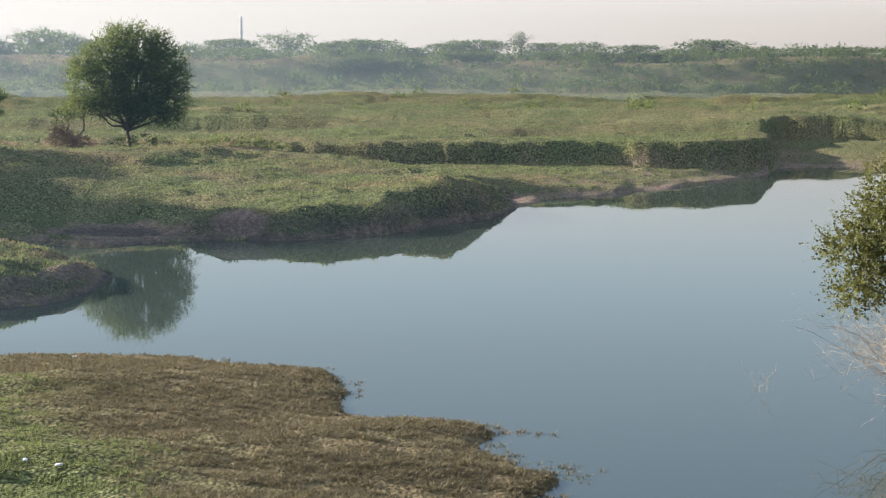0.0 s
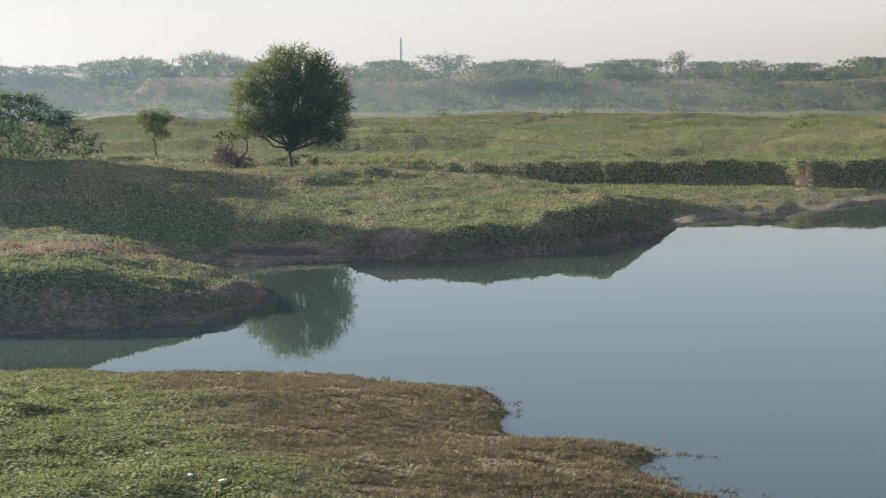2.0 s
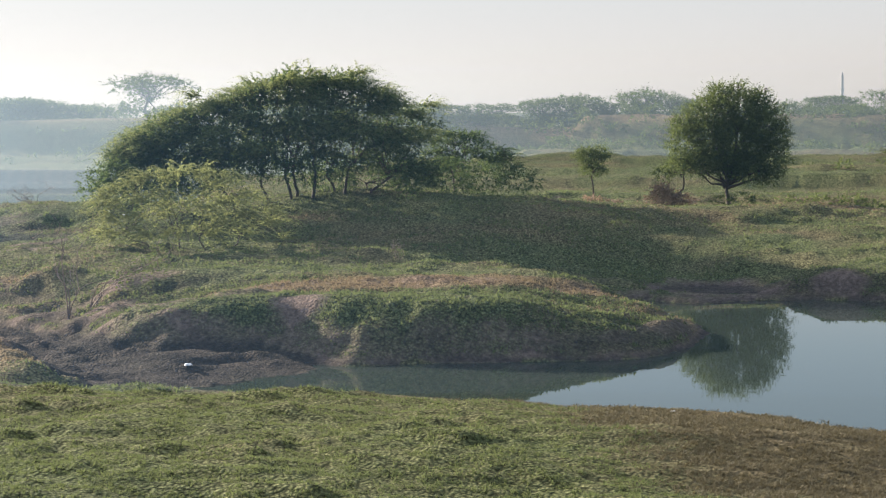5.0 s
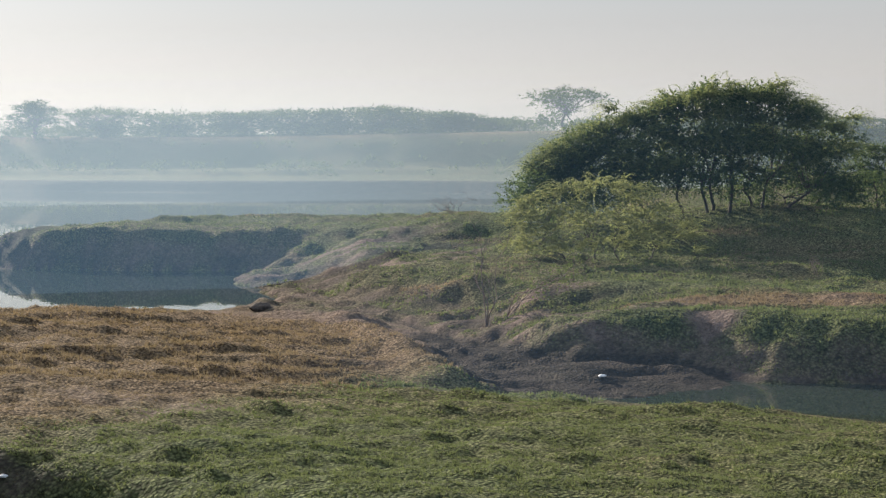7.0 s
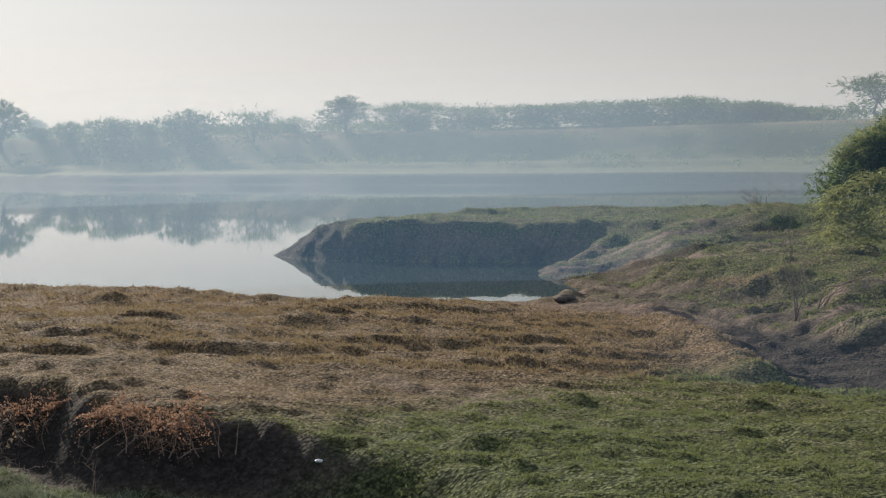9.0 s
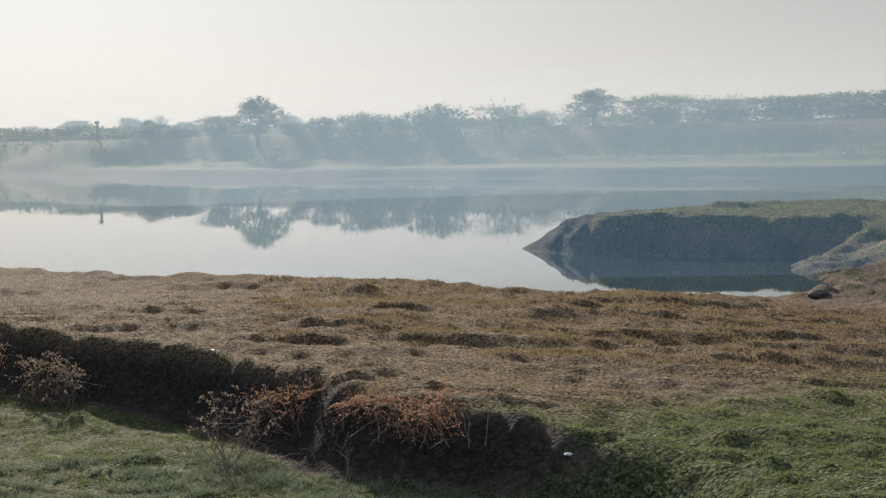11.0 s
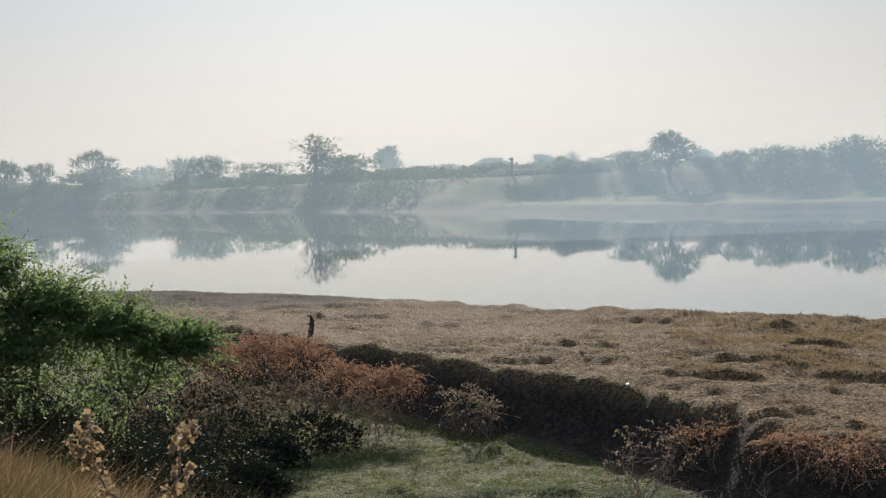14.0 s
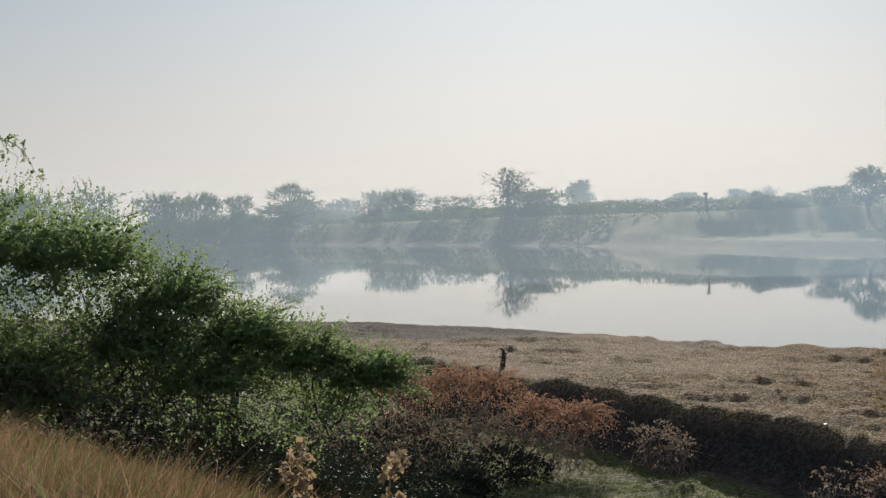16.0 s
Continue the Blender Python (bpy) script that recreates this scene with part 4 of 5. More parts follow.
AIRY_ROW = [
    (-69.6, 289.4, 12.5, 8.3), (-62.4, 282.2, 11.4, 4.1), (-42.2, 284.3, 9.6, 5.3), (-26.7, 288.2, 11.9, 8.3), (-68.7, 286.5, 12.2, 10.7), (-222.6, 213.9, 13.3, 12.8),
    (-212.4, 220.4, 12.6, 13.7), (-202.6, 226.0, 12.4, 9.3), (-194.8, 230.5, 12.5, 10.8), (-251.6, 200.1, 13.1, 10.3), (-250.3, 209.7, 11.2, 9.1),
    (-223.4, 215.6, 13.2, 15.8), (-213.7, 223.8, 12.8, 12.3), (-741.7, 42.9, 28.0, 37.9), (-626.8, 182.0, 17.4, 22.9),
]
DOME_ROW = [
    (-12.4, 263.2, 8.0, 8.1), (-5.6, 265.4, 7.7, 7.7), (17.0, 271.6, 6.8, 5.5), (26.0, 275.3, 6.8, 8.5), (36.0, 276.8, 6.4, 11.4), (47.1, 281.9, 6.8, 9.7),
    (3.7, 270.4, 6.8, 8.3), (-372.1, 185.9, 12.7, 6.1), (-265.1, 194.8, 13.3, 11.1), (-739.2, 139.5, 20.1, 35.8), (-1037.7, 227.2, 24.1, 26.0),
    (-1009.7, 415.7, 17.5, 31.6), (-1028.0, 409.2, 16.5, 33.9), (-991.8, 421.4, 14.5, 19.8),
]
for k, (X, Y, top, wide) in enumerate(FLAT_ROW):
    far_tree(X, Y, top, wide * 1.4, FLAT_KINDS[k % 4], "flat-topped thorn tree on the hazy far bank")
for k, (X, Y, top, wide) in enumerate(AIRY_ROW):
    far_tree(X, Y, top, wide * 1.35, AIRY_KINDS[k % 3], "thin-leaved thorn tree with open shelves on the far bank")
for k, (X, Y, top, wide) in enumerate(DOME_ROW):
    far_tree(X, Y, top, wide * 1.35, DOME_KINDS[k % 2], "low rounded thorn thicket in the morning haze")
for k in range(26):
    a, d = radians(62.5 + 0.85 * k), float(np.interp(62.5 + 0.85 * k, [61, 64, 68, 72, 75, 80, 84, 90], [385, 410, 500, 580, 700, 760, 900, 950])) + 6
    far_tree(-d * math.sin(a), d * math.cos(a), 8.5 + d * (0.006 + 0.0022 * math.sin(2.1 * k)), d * 0.042, DOME_KINDS[k % 2], "low hazy thicket along the distant shore")
for X, Y, top, wide in [(-738.6, 277.2, 24.8, 15.0), (-796.8, 356.5, 18.0, 17.5), (-823.6, 398.3, 19.3, 16.2), (-870.9, 389.1, 18.4, 18.5), (-661.7, 401.0, 16.9, 11.6), (-776.3, 407.0, 15.7, 14.9)]:
    far_tree(X, Y, top, wide * 1.25, ROUND_KIND, "round pale tree far behind the woods")
for X, Y, top, wide in [(-238.4, 212.2, 15.0, 9.1), (-315.6, 183.4, 16.4, 10.8)]:
    far_tree(X, Y, top, wide * 1.3, TALL_KIND, "tall dense tree standing above the far woods")
for X, Y, top, wide in [(-144.9, 247.2, 15.7, 13.8), (-722.2, 133.9, 26.6, 17.7)]:
    far_tree(X, Y, top, wide * 1.25, UMBRELLA_KIND, "tall umbrella-shaped tree above the far woods")
for X, Y, top, wide in [(-522.4, 170.2, 24.9, 13.1), (-742.3, 377.3, 19.3, 9.1), (13.9, 298.6, 12.3, 3.8)]:
    far_tree(X, Y, top, wide * 1.7, BARE_KIND, "tall sparse tree nearly without leaves on the far bank")


def scrub(name, spots, leaf, count, seed, material, label):
    """Thickets that nobody could count: many low lumps of leaves in one mesh."""
    x, y, s = np.array(spots, float).T
    lumps = np.stack([x, y, land(x, y)[0] + 0.35 * s, s, s, 0.62 * s], -1)
    return tagged(new(name, sprays(name, lumps, count, 0.8, leaf, material, 0.2, 6, seed, 0.3, 0.45, 0.6)), label, "bushes", kind="stuff")


def band(n, seed, make):
    rg = np.random.default_rng(seed)
    return [make(rg) for _ in range(n)]


def right_slope(rg):
    x = rg.uniform(-120, 95)
    return x, 248 + 0.12 * max(x - 30, 0) - 0.1 * max(-x - 60, 0) + 38 * rg.random() ** 1.2, rg.uniform(0.9, 2.2)


def shore_slope(rg):
    t = rg.random()
    x = -100 - 340 * t
    y = np.interp(-x, [95, 127, 160, 208, 258, 303, 343, 440], [182, 187, 178, 169.5, 159, 151, 153, 152]) + 16 + 46 * rg.random()
    return x, y, rg.uniform(0.5, 1.3)


def crest_line(rg):
    t = rg.random()
    x = -100 - 340 * t
    y = np.interp(-x, [95, 127, 160, 208, 258, 303, 343, 440], [182, 187, 178, 169.5, 159, 151, 153, 152]) + 60 + 20 * rg.random()
    return x, y, rg.uniform(1.2, 2.6)


def left_shore(rg):
    t = rg.random()
    x = -420 - 560 * t
    return x, np.interp(-x, [428, 575, 879, 1000], [152, 135, 90, 80]) + 5 + 95 * rg.random(), rg.uniform(1.6, 3.8)


scrub("far_thicket", band(330, 15, crest_line), 0.32, 13000, 16, LEAF_FAR, "hazy thorn scrub on the crest of the far bank")
scrub("far_thicket", band(1300, 18, left_shore), 0.6, 20000, 19, LEAF_FAR, "hazy belt of bushes along the distant shore")
scrub("far_thicket", band(560, 5, right_slope), 0.3, 13000, 6, LEAF_FAR, "dense dark thorn scrub along the foot of the far rise")
scrub("far_thicket", band(520, 8, shore_slope), 0.28, 7000, 9, LEAF_FAR, "scattered thorn scrub on the slope of the far bank")

# ---- curved sheets that stand in for the haze between the land and the far bank ----
def mist(radii, thickness, label, start=-90, stop=200, material=MIST):
    az = np.linspace(radii[0][0], radii[-1][0], 140)
    r = np.interp(az, [a for a, _ in radii], [q for _, q in radii])
    dense = np.interp(az, [-40, 15, 32, 50, 65, 72, 80], [0.34, 0.42, 0.66, 0.8, 0.74, 0.7, 0.7]) * thickness
    dense = dense * ease((az - start) / 8) * ease((stop - az) / 8)
    a = np.radians(az)
    lift = np.array([0.0, 0.012, 0.022, 0.034, 0.048, 0.065])
    thin = np.array([1.0, 1.0, 0.85, 0.5, 0.2, 0.0])
    v = np.stack([np.stack([-np.sin(a) * r, np.cos(a) * r, h], -1) for h in [0 * r - 0.4] + [8.0 + s * r for s in lift]], 1).reshape(-1, 3)
    idx = np.arange(len(v)).reshape(len(az), len(lift) + 1)
    q = np.stack([idx[:-1, :-1], idx[1:, :-1], idx[1:, 1:], idx[:-1, 1:]], -1).reshape(-1, 4)
    me = mesh_from("mist", v, q, material, True)
    d = np.clip(dense[:, None] * np.append(1.0, thin)[None, :], 0, 1).reshape(-1, 1)
    me.color_attributes.new("mist_share", "FLOAT_COLOR", "POINT").data.foreach_set("color", np.concatenate([d, d, d, np.ones_like(d)], 1).astype(np.float32).ravel())
    return tagged(new("mist", me), label, "mist", kind="structure")


# the blue sheets are added to lift and tint the middle distance as haze
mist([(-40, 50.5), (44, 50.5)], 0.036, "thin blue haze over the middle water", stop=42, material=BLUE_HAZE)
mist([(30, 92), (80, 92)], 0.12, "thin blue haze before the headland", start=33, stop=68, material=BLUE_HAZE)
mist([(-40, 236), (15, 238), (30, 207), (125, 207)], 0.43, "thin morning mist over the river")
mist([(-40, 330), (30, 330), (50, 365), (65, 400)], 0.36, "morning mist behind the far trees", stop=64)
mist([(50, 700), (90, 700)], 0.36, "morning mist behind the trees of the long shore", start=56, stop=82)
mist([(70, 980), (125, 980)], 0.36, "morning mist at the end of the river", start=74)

# ---- bushes, brush and dry plants near the embankment ----
THICK_LUMPS = [(0, -4.6, 4.0, 2, 2, 1.9), (0.2, -2.4, 4.2, 1.8, 1.7, 1.5), (0, -0.6, 4.0, 1.5, 1.4, 1.1), (0, 1.0, 3.1, 1.3, 1.3, 1.1), (0, 2.4, 2.4, 1.2, 1.1, 0.9), (0.3, 3.6, 2.0, 0.9, 1.0, 0.7), (0.3, 4.8, 1.6, 0.8, 0.9, 0.5),
               (0.4, -2, 2.2, 1.6, 1.8, 1.0), (0.3, 1.5, 1.6, 1.3, 1.4, 0.8), (0.3, 3.8, 1.0, 1.0, 1.2, 0.6), (0.6, -4.6, 2.4, 1.4, 1.7, 1.2), (0.3, -3.4, 2.9, 1.4, 1.5, 1.0), (0.4, 0.2, 2.4, 1.3, 1.3, 0.9), (0.4, -1.4, 1.6, 1.3, 1.4, 0.7)]
thick = build_tree("bush", -32.6, 2.6, "dense green thorn bush on the embankment slope", THICK_LUMPS, (0, 0, 1.0), 0.07, LEAF_THICK, 6200, 0.6, 0.075, 0.1, 61, "bush", per=13, twigs=4, stems=[(0, -2.4, 1.6), (0, 0, 1.4), (0.1, 2.2, 1.0), (0.2, 4.0, 0.7)], width=0.4, shell=0.15, up=0.4)
under("outer_foliage", fronds("outer_foliage", [l for l in THICK_LUMPS if l[2] > 1.4], 2500, 1.0, 0.105, LEAF_THICK, 62, 40, 0.3, 0.5, 0.55), thick)
rg = np.random.default_rng(71)
arch = []
for k in range(34):
    a = np.array([1.2 + rg.normal(0, 0.3), rg.uniform(-5, 0.6), rg.uniform(0.8, 2.6)])
    b = a + np.array([rg.uniform(0.2, 1.4), rg.uniform(0.6, 3.4), rg.uniform(-0.9, 0.5)])
    main = limb(a, b, 0.022, 0.005, 0.16, 0.5, 8, rg)
    arch.append(main)
    for _ in range(4):
        p = main[rg.integers(2, 7)][0]
        arch.append(limb(p, p + rg.normal(0, 0.4, 3) + np.array([0.1, 0.25, -0.1]), 0.009, 0.003, 0.1, 0.4, 5, rg))
over = limb((0, -4.4, 3.6), (-0.75, -2.5, 6.7), 0.03, 0.012, 0.1, 0.2, 7, rg) + limb((-0.76, -2.3, 6.72), (-0.8, -1.3, 5.95), 0.011, 0.004, 0.25, 0.2, 7, rg)
arch.append(over)
arch.append(limb((-0.78, -1.9, 6.65), (-0.8, -1.75, 6.0), 0.006, 0.003, 0.1, 0.3, 5, rg))
tagged(under("hanging_spray", sprays("hanging_spray", [(*q, 0.1, 0.1, 0.1) for q, _ in over[7:]] + [(-0.79, -1.8, 6.3, 0.05, 0.08, 0.25)], 90, 0.14, 0.055, LEAF_THICK, 0.5, 5, 72, 0.1, 0.45), thick), "small leaves on the overhanging twig", kind="stuff")
under("branchwork", tubes("branchwork", arch, BARK, 5), thick, "bare dark arching branches")


def bare_shrub(name, x, y, tall, spread, stems, material, label, seed, lean=(0, 0), leaf=None, leaf_count=0, category="shrub", forks=4, r=0.03):
    """Bare forking stems, with a few withered leaves where the plant still has them."""
    rg = np.random.default_rng(seed)
    z = height(x, y) - 0.05
    ob = thing(name, x, y, z, label, category)
    paths, tips = [], []
    for k in range(stems):
        top = np.array([rg.normal(0, spread) + lean[0], rg.normal(0, spread) + lean[1], tall * rg.uniform(0.65, 1.0)])
        main = limb(rg.normal(0, 0.06, 3) * (1, 1, 0), top, r, r * 0.25, 0.05, 0.35, 8, rg)
        paths.append(main)
        tips.append(top)
        for _ in range(forks):
            p = main[rg.integers(2, 7)][0]
            q = p + np.array([rg.normal(0, spread * 0.8) + lean[0] * 0.4, rg.normal(0, spread * 0.8) + lean[1] * 0.4, tall * rg.uniform(0.05, 0.38)])
            fork = limb(p, q, r * 0.45, r * 0.15, 0.06, 0.4, 6, rg)
            paths.append(fork)
            tips.append(q)
            for _ in range(2):
                p2 = fork[rg.integers(2, 5)][0]
                q2 = p2 + rg.normal(0, spread * 0.35, 3) + np.array([0, 0, tall * 0.06])
                paths.append(limb(p2, q2, r * 0.22, r * 0.1, 0.05, 0.4, 4, rg))
                tips.append(q2)
    under("branchwork", tubes("branchwork", paths, material, 5), ob)
    if leaf:
        lumps = [(*t, 0.22 * spread + 0.05, 0.22 * spread + 0.05, 0.2 * spread + 0.05) for t in tips]
        under("foliage", sprays("foliage", lumps, leaf_count, 0.3, leaf[1], leaf[0], 0.3, 6, seed, 0.1, 0.45), ob)
    return ob


def brush(name, x, y, lumps, count, leaf, material, label, seed, sink=0.05, length=0.6, stick=TWIG, sticks=40, category="brush"):
    """A tangled heap of dry stalks and withered leaves."""
    rg = np.random.default_rng(seed)
    ob = thing(name, x, y, height(x, y) - sink, label, category)
    under("foliage", sprays("foliage", lumps, count, length, leaf, material, 0.5, 9, seed, 0.2, 0.4, 0.4), ob)
    paths = []
    for _ in range(sticks):
        l = lumps[rg.integers(len(lumps))]
        top = np.array(l[:3]) + rg.normal(0, 1, 3) * np.array(l[3:]) * 0.9
        foot = np.array([l[0] + rg.normal(0, 0.5), l[1] + rg.normal(0, 0.5), min(0.0, l[2] - l[5])])
        paths.append(limb(foot, top, 0.016, 0.004, 0.1, 0.4, 6, rg))
    tagged(under("dry_tangle", tubes("dry_tangle", paths, stick, 4), ob), kind="stuff")
    if material is DRY_RED:
        under("outer_foliage", fronds("outer_foliage", lumps, count // 6, 0.8, 0.09, material, seed + 1, 30, 0.5, 0.4, 0.5), ob)
    return ob


brush("withered_bush", -53.0, 16.0, [(0, -2.4, 2.7, 0.9, 1.2, 0.8), (0, -0.8, 2.9, 0.9, 1.1, 0.7), (0, 0.6, 2.6, 0.9, 1.0, 0.7), (0.1, 1.8, 1.8, 0.8, 0.9, 0.6), (0.4, 2.9, 1.5, 0.8, 0.9, 0.5), (0.5, 3.7, 1.6, 0.7, 0.7, 0.5)], 1500, 0.06, DRY_RED, "rust-brown withered bush at the end of the gully", 81)
brush("dead_brush", -51.6, 15.4, [(0, -2.2, 1.3, 0.9, 1.4, 0.9), (0, 0.2, 1.4, 0.9, 1.4, 0.9), (0.4, 2.2, 0.8, 0.8, 1.3, 0.6), (-0.4, -4, 1.3, 1, 1.4, 1)], 900, 0.08, DRY_GREY, "grey tangle of dead brush below the withered bush", 82)
brush("withered_bush", -38.6, 23.0, [(0, 0.2, 0.6, 0.8, 0.5, 0.4), (-1.2, 0.2, 0.4, 0.7, 0.5, 0.4), (1.0, 0.3, 0.9, 0.6, 0.5, 0.4)], 260, 0.05, DRY_RED, "rust-brown withered plants hanging on the gully bank", 83, sticks=26)
brush("withered_bush", -33.6, 22.6, [(0, 0.1, 0.7, 0.9, 0.5, 0.4), (1.4, 0.2, 0.5, 0.8, 0.5, 0.5), (2.3, 0.3, 0.8, 0.3, 0.4, 0.7), (-1.0, 0.1, 0.5, 0.6, 0.4, 0.3)], 320, 0.05, DRY_RED, "rust-brown withered plants on the shaded gully bank", 84, sticks=30)
brush("dead_brush", -50.6, 21.2, [(0, 0, 0.9, 1.2, 0.7, 0.7), (1.5, 0, 0.7, 1, 0.6, 0.6)], 150, 0.09, DRY_GREY, "grey dry brush against the gully bank", 85, sticks=44)
# gully undergrowth, partly added to darken its end; leaves painted dark for shade
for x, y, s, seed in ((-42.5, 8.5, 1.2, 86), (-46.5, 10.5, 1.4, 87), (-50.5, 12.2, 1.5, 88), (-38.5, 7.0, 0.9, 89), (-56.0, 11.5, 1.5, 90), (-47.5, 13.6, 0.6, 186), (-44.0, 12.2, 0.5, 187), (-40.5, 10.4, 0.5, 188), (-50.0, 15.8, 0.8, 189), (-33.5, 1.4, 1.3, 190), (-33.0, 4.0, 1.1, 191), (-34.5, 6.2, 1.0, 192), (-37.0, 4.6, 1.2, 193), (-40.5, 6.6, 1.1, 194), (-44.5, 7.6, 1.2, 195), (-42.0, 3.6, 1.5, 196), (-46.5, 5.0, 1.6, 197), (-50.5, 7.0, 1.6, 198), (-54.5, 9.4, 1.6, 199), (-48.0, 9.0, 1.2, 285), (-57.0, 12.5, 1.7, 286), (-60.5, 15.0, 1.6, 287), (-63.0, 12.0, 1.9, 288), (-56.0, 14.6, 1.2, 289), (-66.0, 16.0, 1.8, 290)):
    build_tree("bush", x, y, "low undergrowth in the gully, its green leaves painted dark as shade", [(0, 0, 0.7 * s, 1.3 * s, 1.3 * s, 0.7 * s), (0.9 * s, 0.8 * s, 0.5 * s, 0.9 * s, 0.9 * s, 0.5 * s)], (0, 0, 0.3), 0.04, LEAF_SHADED, 420, 0.5, 0.1, 0.2, seed, "bush", per=9, group="undergrowth in the gully")
bare_shrub("bare_shrub", -36.6, 20.0, 1.5, 0.85, 7, TWIG, "grey leafless shrub with arching twigs in the gully", 91, (-0.5, 0.5), (DRY_GREY, 0.08), 60, r=0.022)
bare_shrub("bare_shrub", -34.6, 19.3, 1.3, 0.45, 4, TWIG, "thin leafless shrub standing in the gully grass", 92, (0.2, 0.2), r=0.02)
bare_shrub("sapling", -31.3, 20.1, 1.5, 0.2, 2, TWIG, "thin leafless sapling on the gully floor", 93, (-0.2, 0.1), category="sapling", r=0.016)
bare_shrub("bare_shrub", -45.0, 17.3, 1.1, 0.25, 3, TWIG, "small dry stalks at the foot of the bank", 94, r=0.014)
bare_shrub("bare_shrub", -37.4, 57.2, 4.6, 0.5, 3, TWIG, "tall sparse shrub with thin bare stems beside the ravine", 95, (0.1, 0.2), r=0.035)
bare_shrub("bare_shrub", -36.6, 57.6, 2.6, 0.7, 5, TWIG, "sparse shrub with yellowing leaves leaning over the bank", 96, (2.4, 1.2), (LEAF_ROUND, 0.08), 170, r=0.03)
bare_shrub("bare_shrub", -29.0, 72.0, 1.0, 0.3, 6, TWIG, "small dry twiggy plant at the shadow's edge", 97, r=0.014)
bare_shrub("bare_shrub", -25.4, 72.8, 0.7, 0.12, 3, TWIG, "small dry twiggy plant on the spit", 98, (0.15, 0), r=0.012)
bare_shrub("bare_shrub", -58.5, 86.0, 1.1, 0.9, 6, TWIG, "low leafless shrub on the crest of the headland", 99, r=0.018)
bare_shrub("dead_shrub", 12.2, 38.0, 2.5, 0.9, 44, DRY_STALK, "bleached dead twigs hanging over the water", 100, (-1.7, -0.1), r=0.014, forks=6)
bare_shrub("dead_twig", 8.4, 42.0, 2.2, 0.18, 3, DRY_STALK, "pale dead twig standing in the water", 101, r=0.012, category="twig")
brush("dead_brush", -24.7, 108.8, [(0, 0, 0.7, 1.2, 0.9, 0.8), (0.9, 0, 0.5, 1.2, 0.8, 0.5), (-0.3, 0, 1.2, 0.7, 0.6, 0.5)], 520, 0.12, DRY_PINK, "heap of pinkish dry brush round the leaning tree", 102, sticks=30)
brush("dead_brush", -30.0, 110.2, [(0, 0, 0.3, 0.7, 0.5, 0.4), (1.2, 0, 0.2, 0.9, 0.5, 0.25)], 110, 0.12, DRY_PINK, "low dry brush round the young tree", 103, sticks=14)
brush("dead_brush", -13.4, 111.5, [(-1.6, 0, 0.5, 1.1, 0.7, 0.5), (0.4, 0, 0.5, 1.3, 0.7, 0.5), (2.2, 0, 0.3, 0.9, 0.6, 0.3), (-3.4, 0, 0.4, 1.0, 0.6, 0.5)], 260, 0.13, LEAF_ROUND, "low twiggy scrub along the hump's crest", 104, sticks=40)

# the dead stump that stands out of the withered bush
def build_stump(x, y, tall):
    rg = np.random.default_rng(111)
    ob = thing("dead_stump", x, y, height(x, y) - 0.1, "dark dead stump rising from the withered bush", "stump")
    main = limb((0, 0, 0), (0.1, 0.05, tall), 0.13, 0.08, 0, 0.12, 9, rg)
    knots = [limb(main[k][0], main[k][0] + np.array([rg.normal(0, 0.1), rg.normal(0, 0.12), 0.14]), 0.05, 0.02, 0, 0.2, 4, rg) for k in (4, 5, 6, 7, 8, 8)]
    under("trunk", tubes("trunk", [main] + knots, BARK, 8), ob)


build_stump(-68.5, 21.8, 0.75)


# the dry plant at the verge, close to the eye
def build_verge_plant(x, y):
    rg = np.random.default_rng(121)
    ob = thing("dry_plant", x, y, height(x, y), "dry plant with curled beige leaves on the road verge", "plant")
    tips = [(-0.04, -0.12, 0.94), (0.05, 0.12, 0.9), (-0.02, 0.02, 0.6), (0.1, -0.25, 0.55)]
    joint = np.array([0.02, -0.02, 0.62])
    paths = [limb((0, 0, -0.03), joint, 0.007, 0.005, 0, 0.2, 6, rg)] + [limb(joint if t[2] > 0.7 else np.array([0.01, 0, 0.35]), np.array(t), 0.005, 0.0015, 0.06, 0.3, 7, rg) for t in tips]
    under("stem", tubes("stem", paths, TWIG, 6), ob)
    lumps = []
    for p in paths[1:3]:
        lumps += [(*q, 0.02, 0.02, 0.02) for q, _ in p[2:]]
    under("foliage", sprays("foliage", lumps, 150, 0.025, 0.02, BEIGE, 0.7, 3, 122, 0.1, 0.5), ob)


build_verge_plant(-4.84, 1.1)


# ---- grass, weed and tufts that nobody could count ----
def blades(name, x, y, z, tall, wide, per, material, seed, label, lean=0.5):
    rg = np.random.default_rng(seed)
    n = len(x) * per
    s = np.repeat(rg.uniform(0.6, 1.3, len(x)), per)
    base = np.stack([np.repeat(x, per) + rg.normal(0, tall * 0.35, n), np.repeat(y, per) + rg.normal(0, tall * 0.35, n), np.repeat(z, per) - 0.02], -1)
    a = rg.uniform(0, 2 * np.pi, n)
    side = np.stack([np.cos(a), np.sin(a), 0 * a], -1) * (wide * s)[:, None]
    tip = base + np.stack([rg.normal(0, lean, n), rg.normal(0, lean, n), rg.uniform(0.6, 1.2, n)], -1) * (tall * s)[:, None]
    v = np.stack([base - side, base + side, tip], 1).reshape(-1, 3)
    return tagged(new(name, mesh_from(name, v, np.arange(len(v)).reshape(-1, 3), material)), label, "grass", kind="stuff")


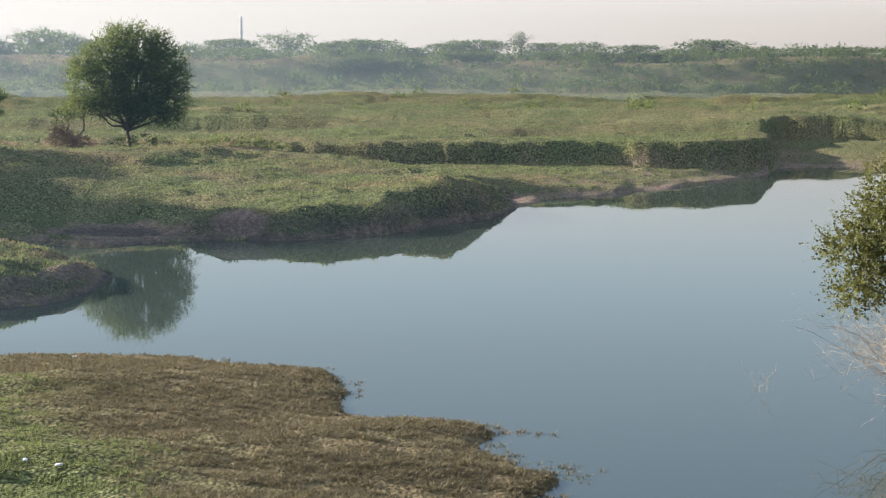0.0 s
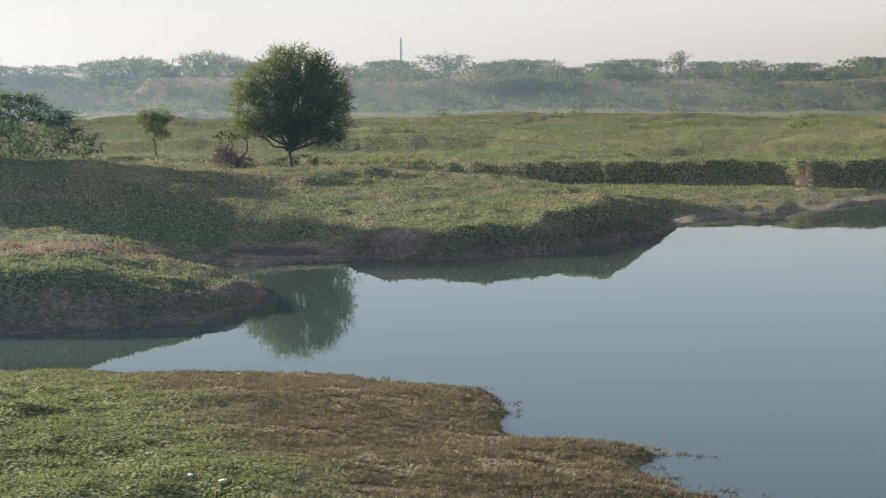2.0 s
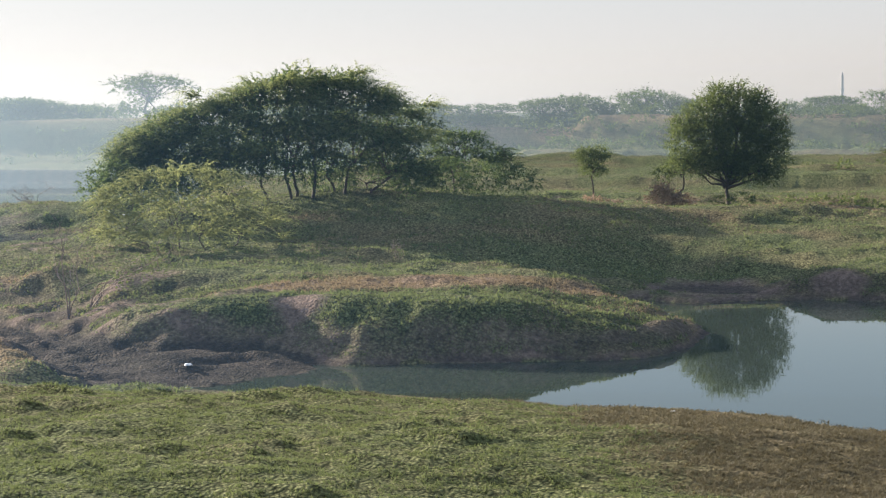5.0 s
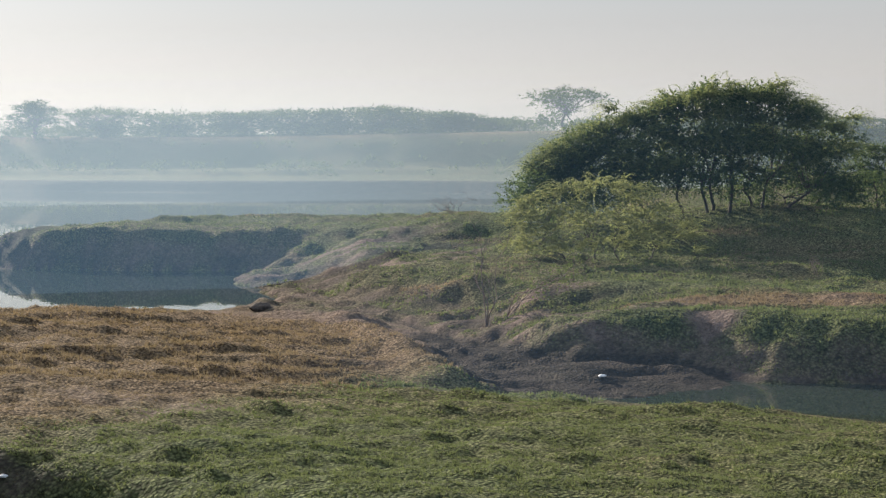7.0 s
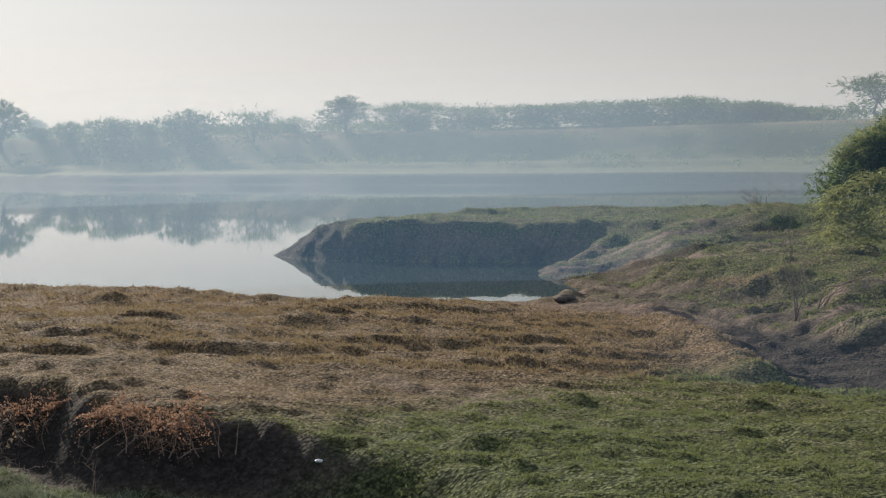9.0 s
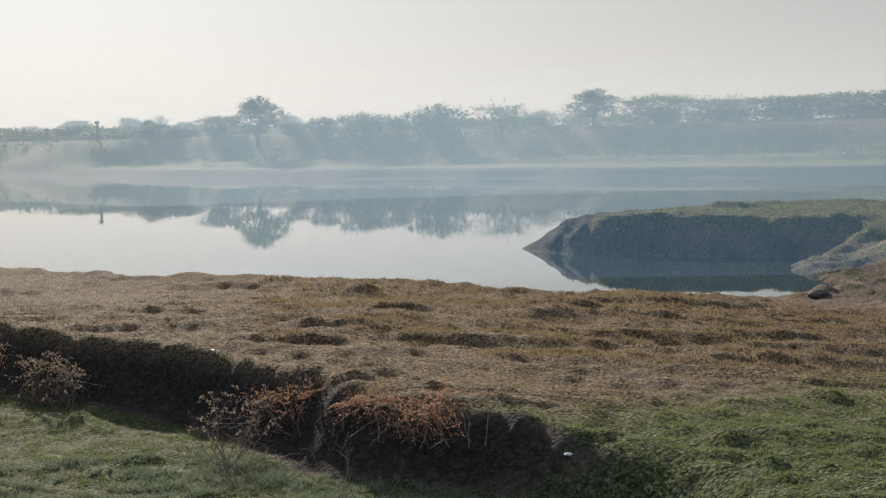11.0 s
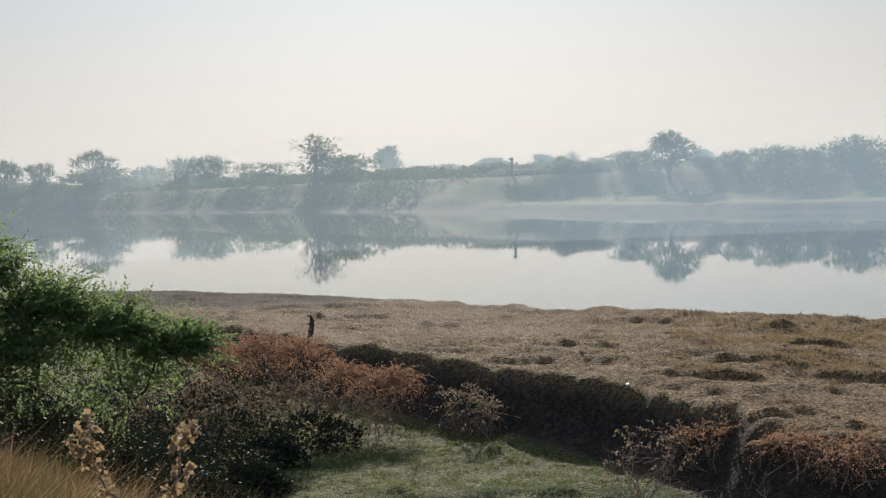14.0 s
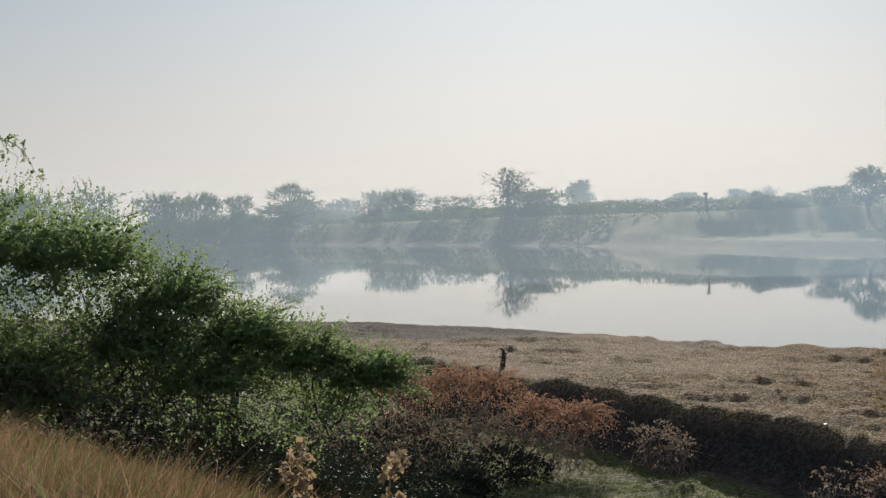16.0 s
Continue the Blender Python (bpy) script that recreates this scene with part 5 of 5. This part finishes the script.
def sow(n, seed, r0, r1, a0, a1, even=False):
    """Spots spread over a sector of the land, thinner with distance."""
    rg = np.random.default_rng(seed)
    q = rg.random(n)
    r, a = np.sqrt(r0 ** 2 + (r1 ** 2 - r0 ** 2) * q ** 1.25) if even else r0 * (r1 / r0) ** q, np.radians(rg.uniform(a0, a1, n))
    x, y = -np.sin(a) * r, np.cos(a) * r
    z, cover = land(x, y)
    return x, y, z, cover, rg.random(n)


x, y, z, cover, u = sow(400000, 201, 24, 68, -15, 90, True)
clump = fbm(x / 0.5, y / 0.42, 3)
turf = (z > 0.1) & (cover[:, 1] < 0.3 + 0.2 * u) & (cover[:, 2] < 0.35 + 0.3 * u) & (clump > -0.12) & (z < 3.5) & (cover[:, 3] < 0.3)
green = turf & (cover[:, 0] < 0.3 + 0.4 * u)
straw = turf & ~green & (u > 0.25)
blades("grass", x[green], y[green], z[green], 0.075, 0.017, 3, GRASS, 202, "short green grass on the near meadow", 0.7)
blades("grass", x[straw], y[straw], z[straw], 0.055, 0.015, 3, STRAW, 203, "short dry grass on the near meadow", 0.8)
x, y, z, cover, u = sow(46000, 206, 22, 44, 46, 84, True)
herb = (z < 0.85) & (z > 0.1) & (y < 23.5) & (cover[:, 3] < 0.4) & (fbm(x / 0.7, y / 0.6, 3) > -0.05)
blades("grass", x[herb], y[herb], z[herb], 0.13, 0.016, 6, FROSTY, 207, "clumpy frosty green herbs on the gully floor", 0.9)
x, y, z, cover, u = sow(62000, 211, 28, 48, -14, 24)
weed = (z > -0.06) & (cover[:, 1] > 0.25 + 0.5 * u) & (fbm(x / 0.8, y / 0.6, 2) > -0.35)
blades("water_weed", x[weed], y[weed], np.maximum(z[weed], 0.0), 0.085, 0.016, 6, WEED, 212, "brown matted water weed along the shore", 0.9)
x, y, z, cover, u = sow(9000, 215, 30, 48, -9, 20)
fringe = (z < -0.02) & (z > -0.22) & (fbm(x / 1.1 + 9, y / 0.7, 2) > 0.0) & (x > -7)
fringe = fringe | ((z < -0.02) & (z > -0.9) & ((np.hypot((x - 1.9) / 1.5, (y - 33.6) / 0.8) < 0.5 + 0.6 * u) | (np.hypot((x - 1.9) / 0.8, (y - 37.0) / 0.4) < 0.5 + 0.6 * u)))
blades("water_weed", x[fringe], y[fringe], np.full(fringe.sum(), 0.01), 0.07, 0.014, 5, WEED, 216, "loose brown weed floating off the shore", 1.2)
x, y, z, cover, u = sow(150000, 221, 50, 135, -13, 60)
ok = (z > 0.15) & (cover[:, 2] < 0.4) & (fbm(x / 2.2, y / 1.6, 3) > -0.1)
g2 = ok & (cover[:, 0] > 0.5 + 0.2 * (u - 0.5))
g1 = ok & ~g2
blades("grass", x[g1], y[g1], z[g1], 0.13, 0.03, 3, GRASS, 222, "green grass on the banks and the hump")
blades("grass", x[g2], y[g2], z[g2], 0.13, 0.022, 3, STRAW, 223, "dry grass on the banks and the hump")
x, y, z, cover, u = sow(15000, 231, 118, 250, -14, 22)
ok = (z > 1.0) & (fbm(x / 6, y / 5, 3) > 0.05)
blades("grass", x[ok], y[ok], z[ok], 0.15, 0.05, 3, GRASS, 232, "coarse grass and herbs on the plain")
x, y, z, cover, u = sow(22000, 241, 8, 32, 70, 102)
ok = (z > 2.0) & (z < 7.2) & (fbm(x / 0.9, y / 0.9, 2) > -0.3)
for lo, hi, tall, wide, mat, label in ((0.0, 0.4, 0.32, 0.005, VERGE, "tall dry grass on the embankment slope"), (0.4, 0.6, 0.4, 0.004, VERGE, "brown dry stalks on the embankment slope"),
                                       (0.6, 0.75, 0.3, 0.012, GRASS, "green weeds among the dry grass of the slope"), (0.75, 1.0, 0.34, 0.006, DRY_RED, "withered reddish stalks on the embankment slope")):
    k = ok & (u >= lo) & (u < hi)
    blades("grass", x[k], y[k], z[k], tall, wide, 5, mat, 242 + int(lo * 100), label, 0.7)
rg = np.random.default_rng(251)
spots = [(x, y, s) for x, y, s in zip(rg.uniform(-45, 60, 60), rg.uniform(160, 242, 60), rg.uniform(0.25, 0.9, 60))]
scrub("herbs", spots, 0.22, 800, 252, LEAF_ROUND, "scattered yellow-green herbs on the plain")

# ---- small things ----
def build_litter(x, y, s, seed):
    rg = np.random.default_rng(seed)
    bm = bmesh.new()
    bmesh.ops.create_icosphere(bm, subdivisions=2, radius=s)
    for v in bm.verts:
        k = 1 + 0.35 * noise.noise(v.co * (2.2 / s) + Vector((seed, 0, 0)))
        v.co = Vector((v.co.x * k * 1.5, v.co.y * k, max(v.co.z * k * 0.6, -0.3 * s)))
    me = bpy.data.meshes.new("litter")
    bm.to_mesh(me)
    bm.free()
    me.materials.append(LITTER)
    ob = new("litter", me)
    ob.matrix_world = pose(x, y, height(x, y) + 0.2 * s, 0, 0, rg.uniform(0, 360))
    tagged(ob, "crumpled scrap of white plastic on the ground", "litter", "scraps of litter")


for k, (x, y, s) in enumerate(((-28.1, 24.0, 0.07), (-26.85, 48.1, 0.1), (-7.7, 30.4, 0.045), (-7.0, 30.1, 0.055), (-44.7, 24.2, 0.06), (-52.0, 84.0, 0.14), (-51.0, 84.2, 0.1), (-10.0, 44.9, 0.05), (-12.6, 46.0, 0.0))):
    if s:
        build_litter(x, y, s, k)


def build_rock(x, y, s, seed, label):
    bm = bmesh.new()
    bmesh.ops.create_icosphere(bm, subdivisions=3, radius=s)
    for v in bm.verts:
        k = 1 + 0.3 * noise.noise(v.co * (1.3 / s) + Vector((seed, 3, 0))) + 0.1 * noise.noise(v.co * (4 / s))
        v.co = Vector((v.co.x * k * 1.6, v.co.y * k, v.co.z * k * 0.7))
    me = bpy.data.meshes.new("rock")
    bm.to_mesh(me)
    bm.free()
    me.materials.append(CLOD)
    ob = new("rock", me)
    ob.matrix_world = pose(x, y, height(x, y) + 0.25 * s, 0, 0, 40 * seed)
    tagged(ob, label, "rock")


build_rock(-51.6, 59.6, 0.36, 2, "dark clod of earth at the water's end")


def build_tower(x, y, top):
    z = height(x, y)
    ob = thing("tower", x, y, z, "faint grey tower far beyond the woods", "tower")
    bm = bmesh.new()
    for r0, r1, h0, h1 in ((0.4, 0.32, 0, 0.55), (0.46, 0.5, 0.55, 0.62), (0.34, 0.3, 0.62, 0.9), (0.34, 0.08, 0.9, 1.0)):
        geo = bmesh.ops.create_cone(bm, segments=14, radius1=r0, radius2=r1, depth=(h1 - h0) * (top - z), cap_ends=True)
        bmesh.ops.translate(bm, verts=geo["verts"], vec=(0, 0, (h0 + h1) / 2 * (top - z)))
    me = bpy.data.meshes.new("shaft")
    bm.to_mesh(me)
    bm.free()
    me.materials.append(HAZY)
    under("shaft", me, ob)


build_tower(-50.4, 417.4, 17.4)


def build_post(x, y, top):
    z = height(x, y)
    ob = thing("post", x, y, z, "dark weathered post on the crest of the far bank", "post")
    rg = np.random.default_rng(131)
    under("shaft", tubes("shaft", [limb((0, 0, -0.2), (0.1, 0, top - z), 0.36, 0.3, 0, 0.05, 6, rg)], BARK, 8), ob)
    under("cap", tubes("cap", [[(np.array([0.1, 0, top - z - 0.2]), 0.7), (np.array([0.1, 0, top - z + 0.3]), 0.6), (np.array([0.1, 0, top - z + 0.5]), 0.05)]], BARK, 8), ob)


build_post(-381.7, 176.2, 12.3)
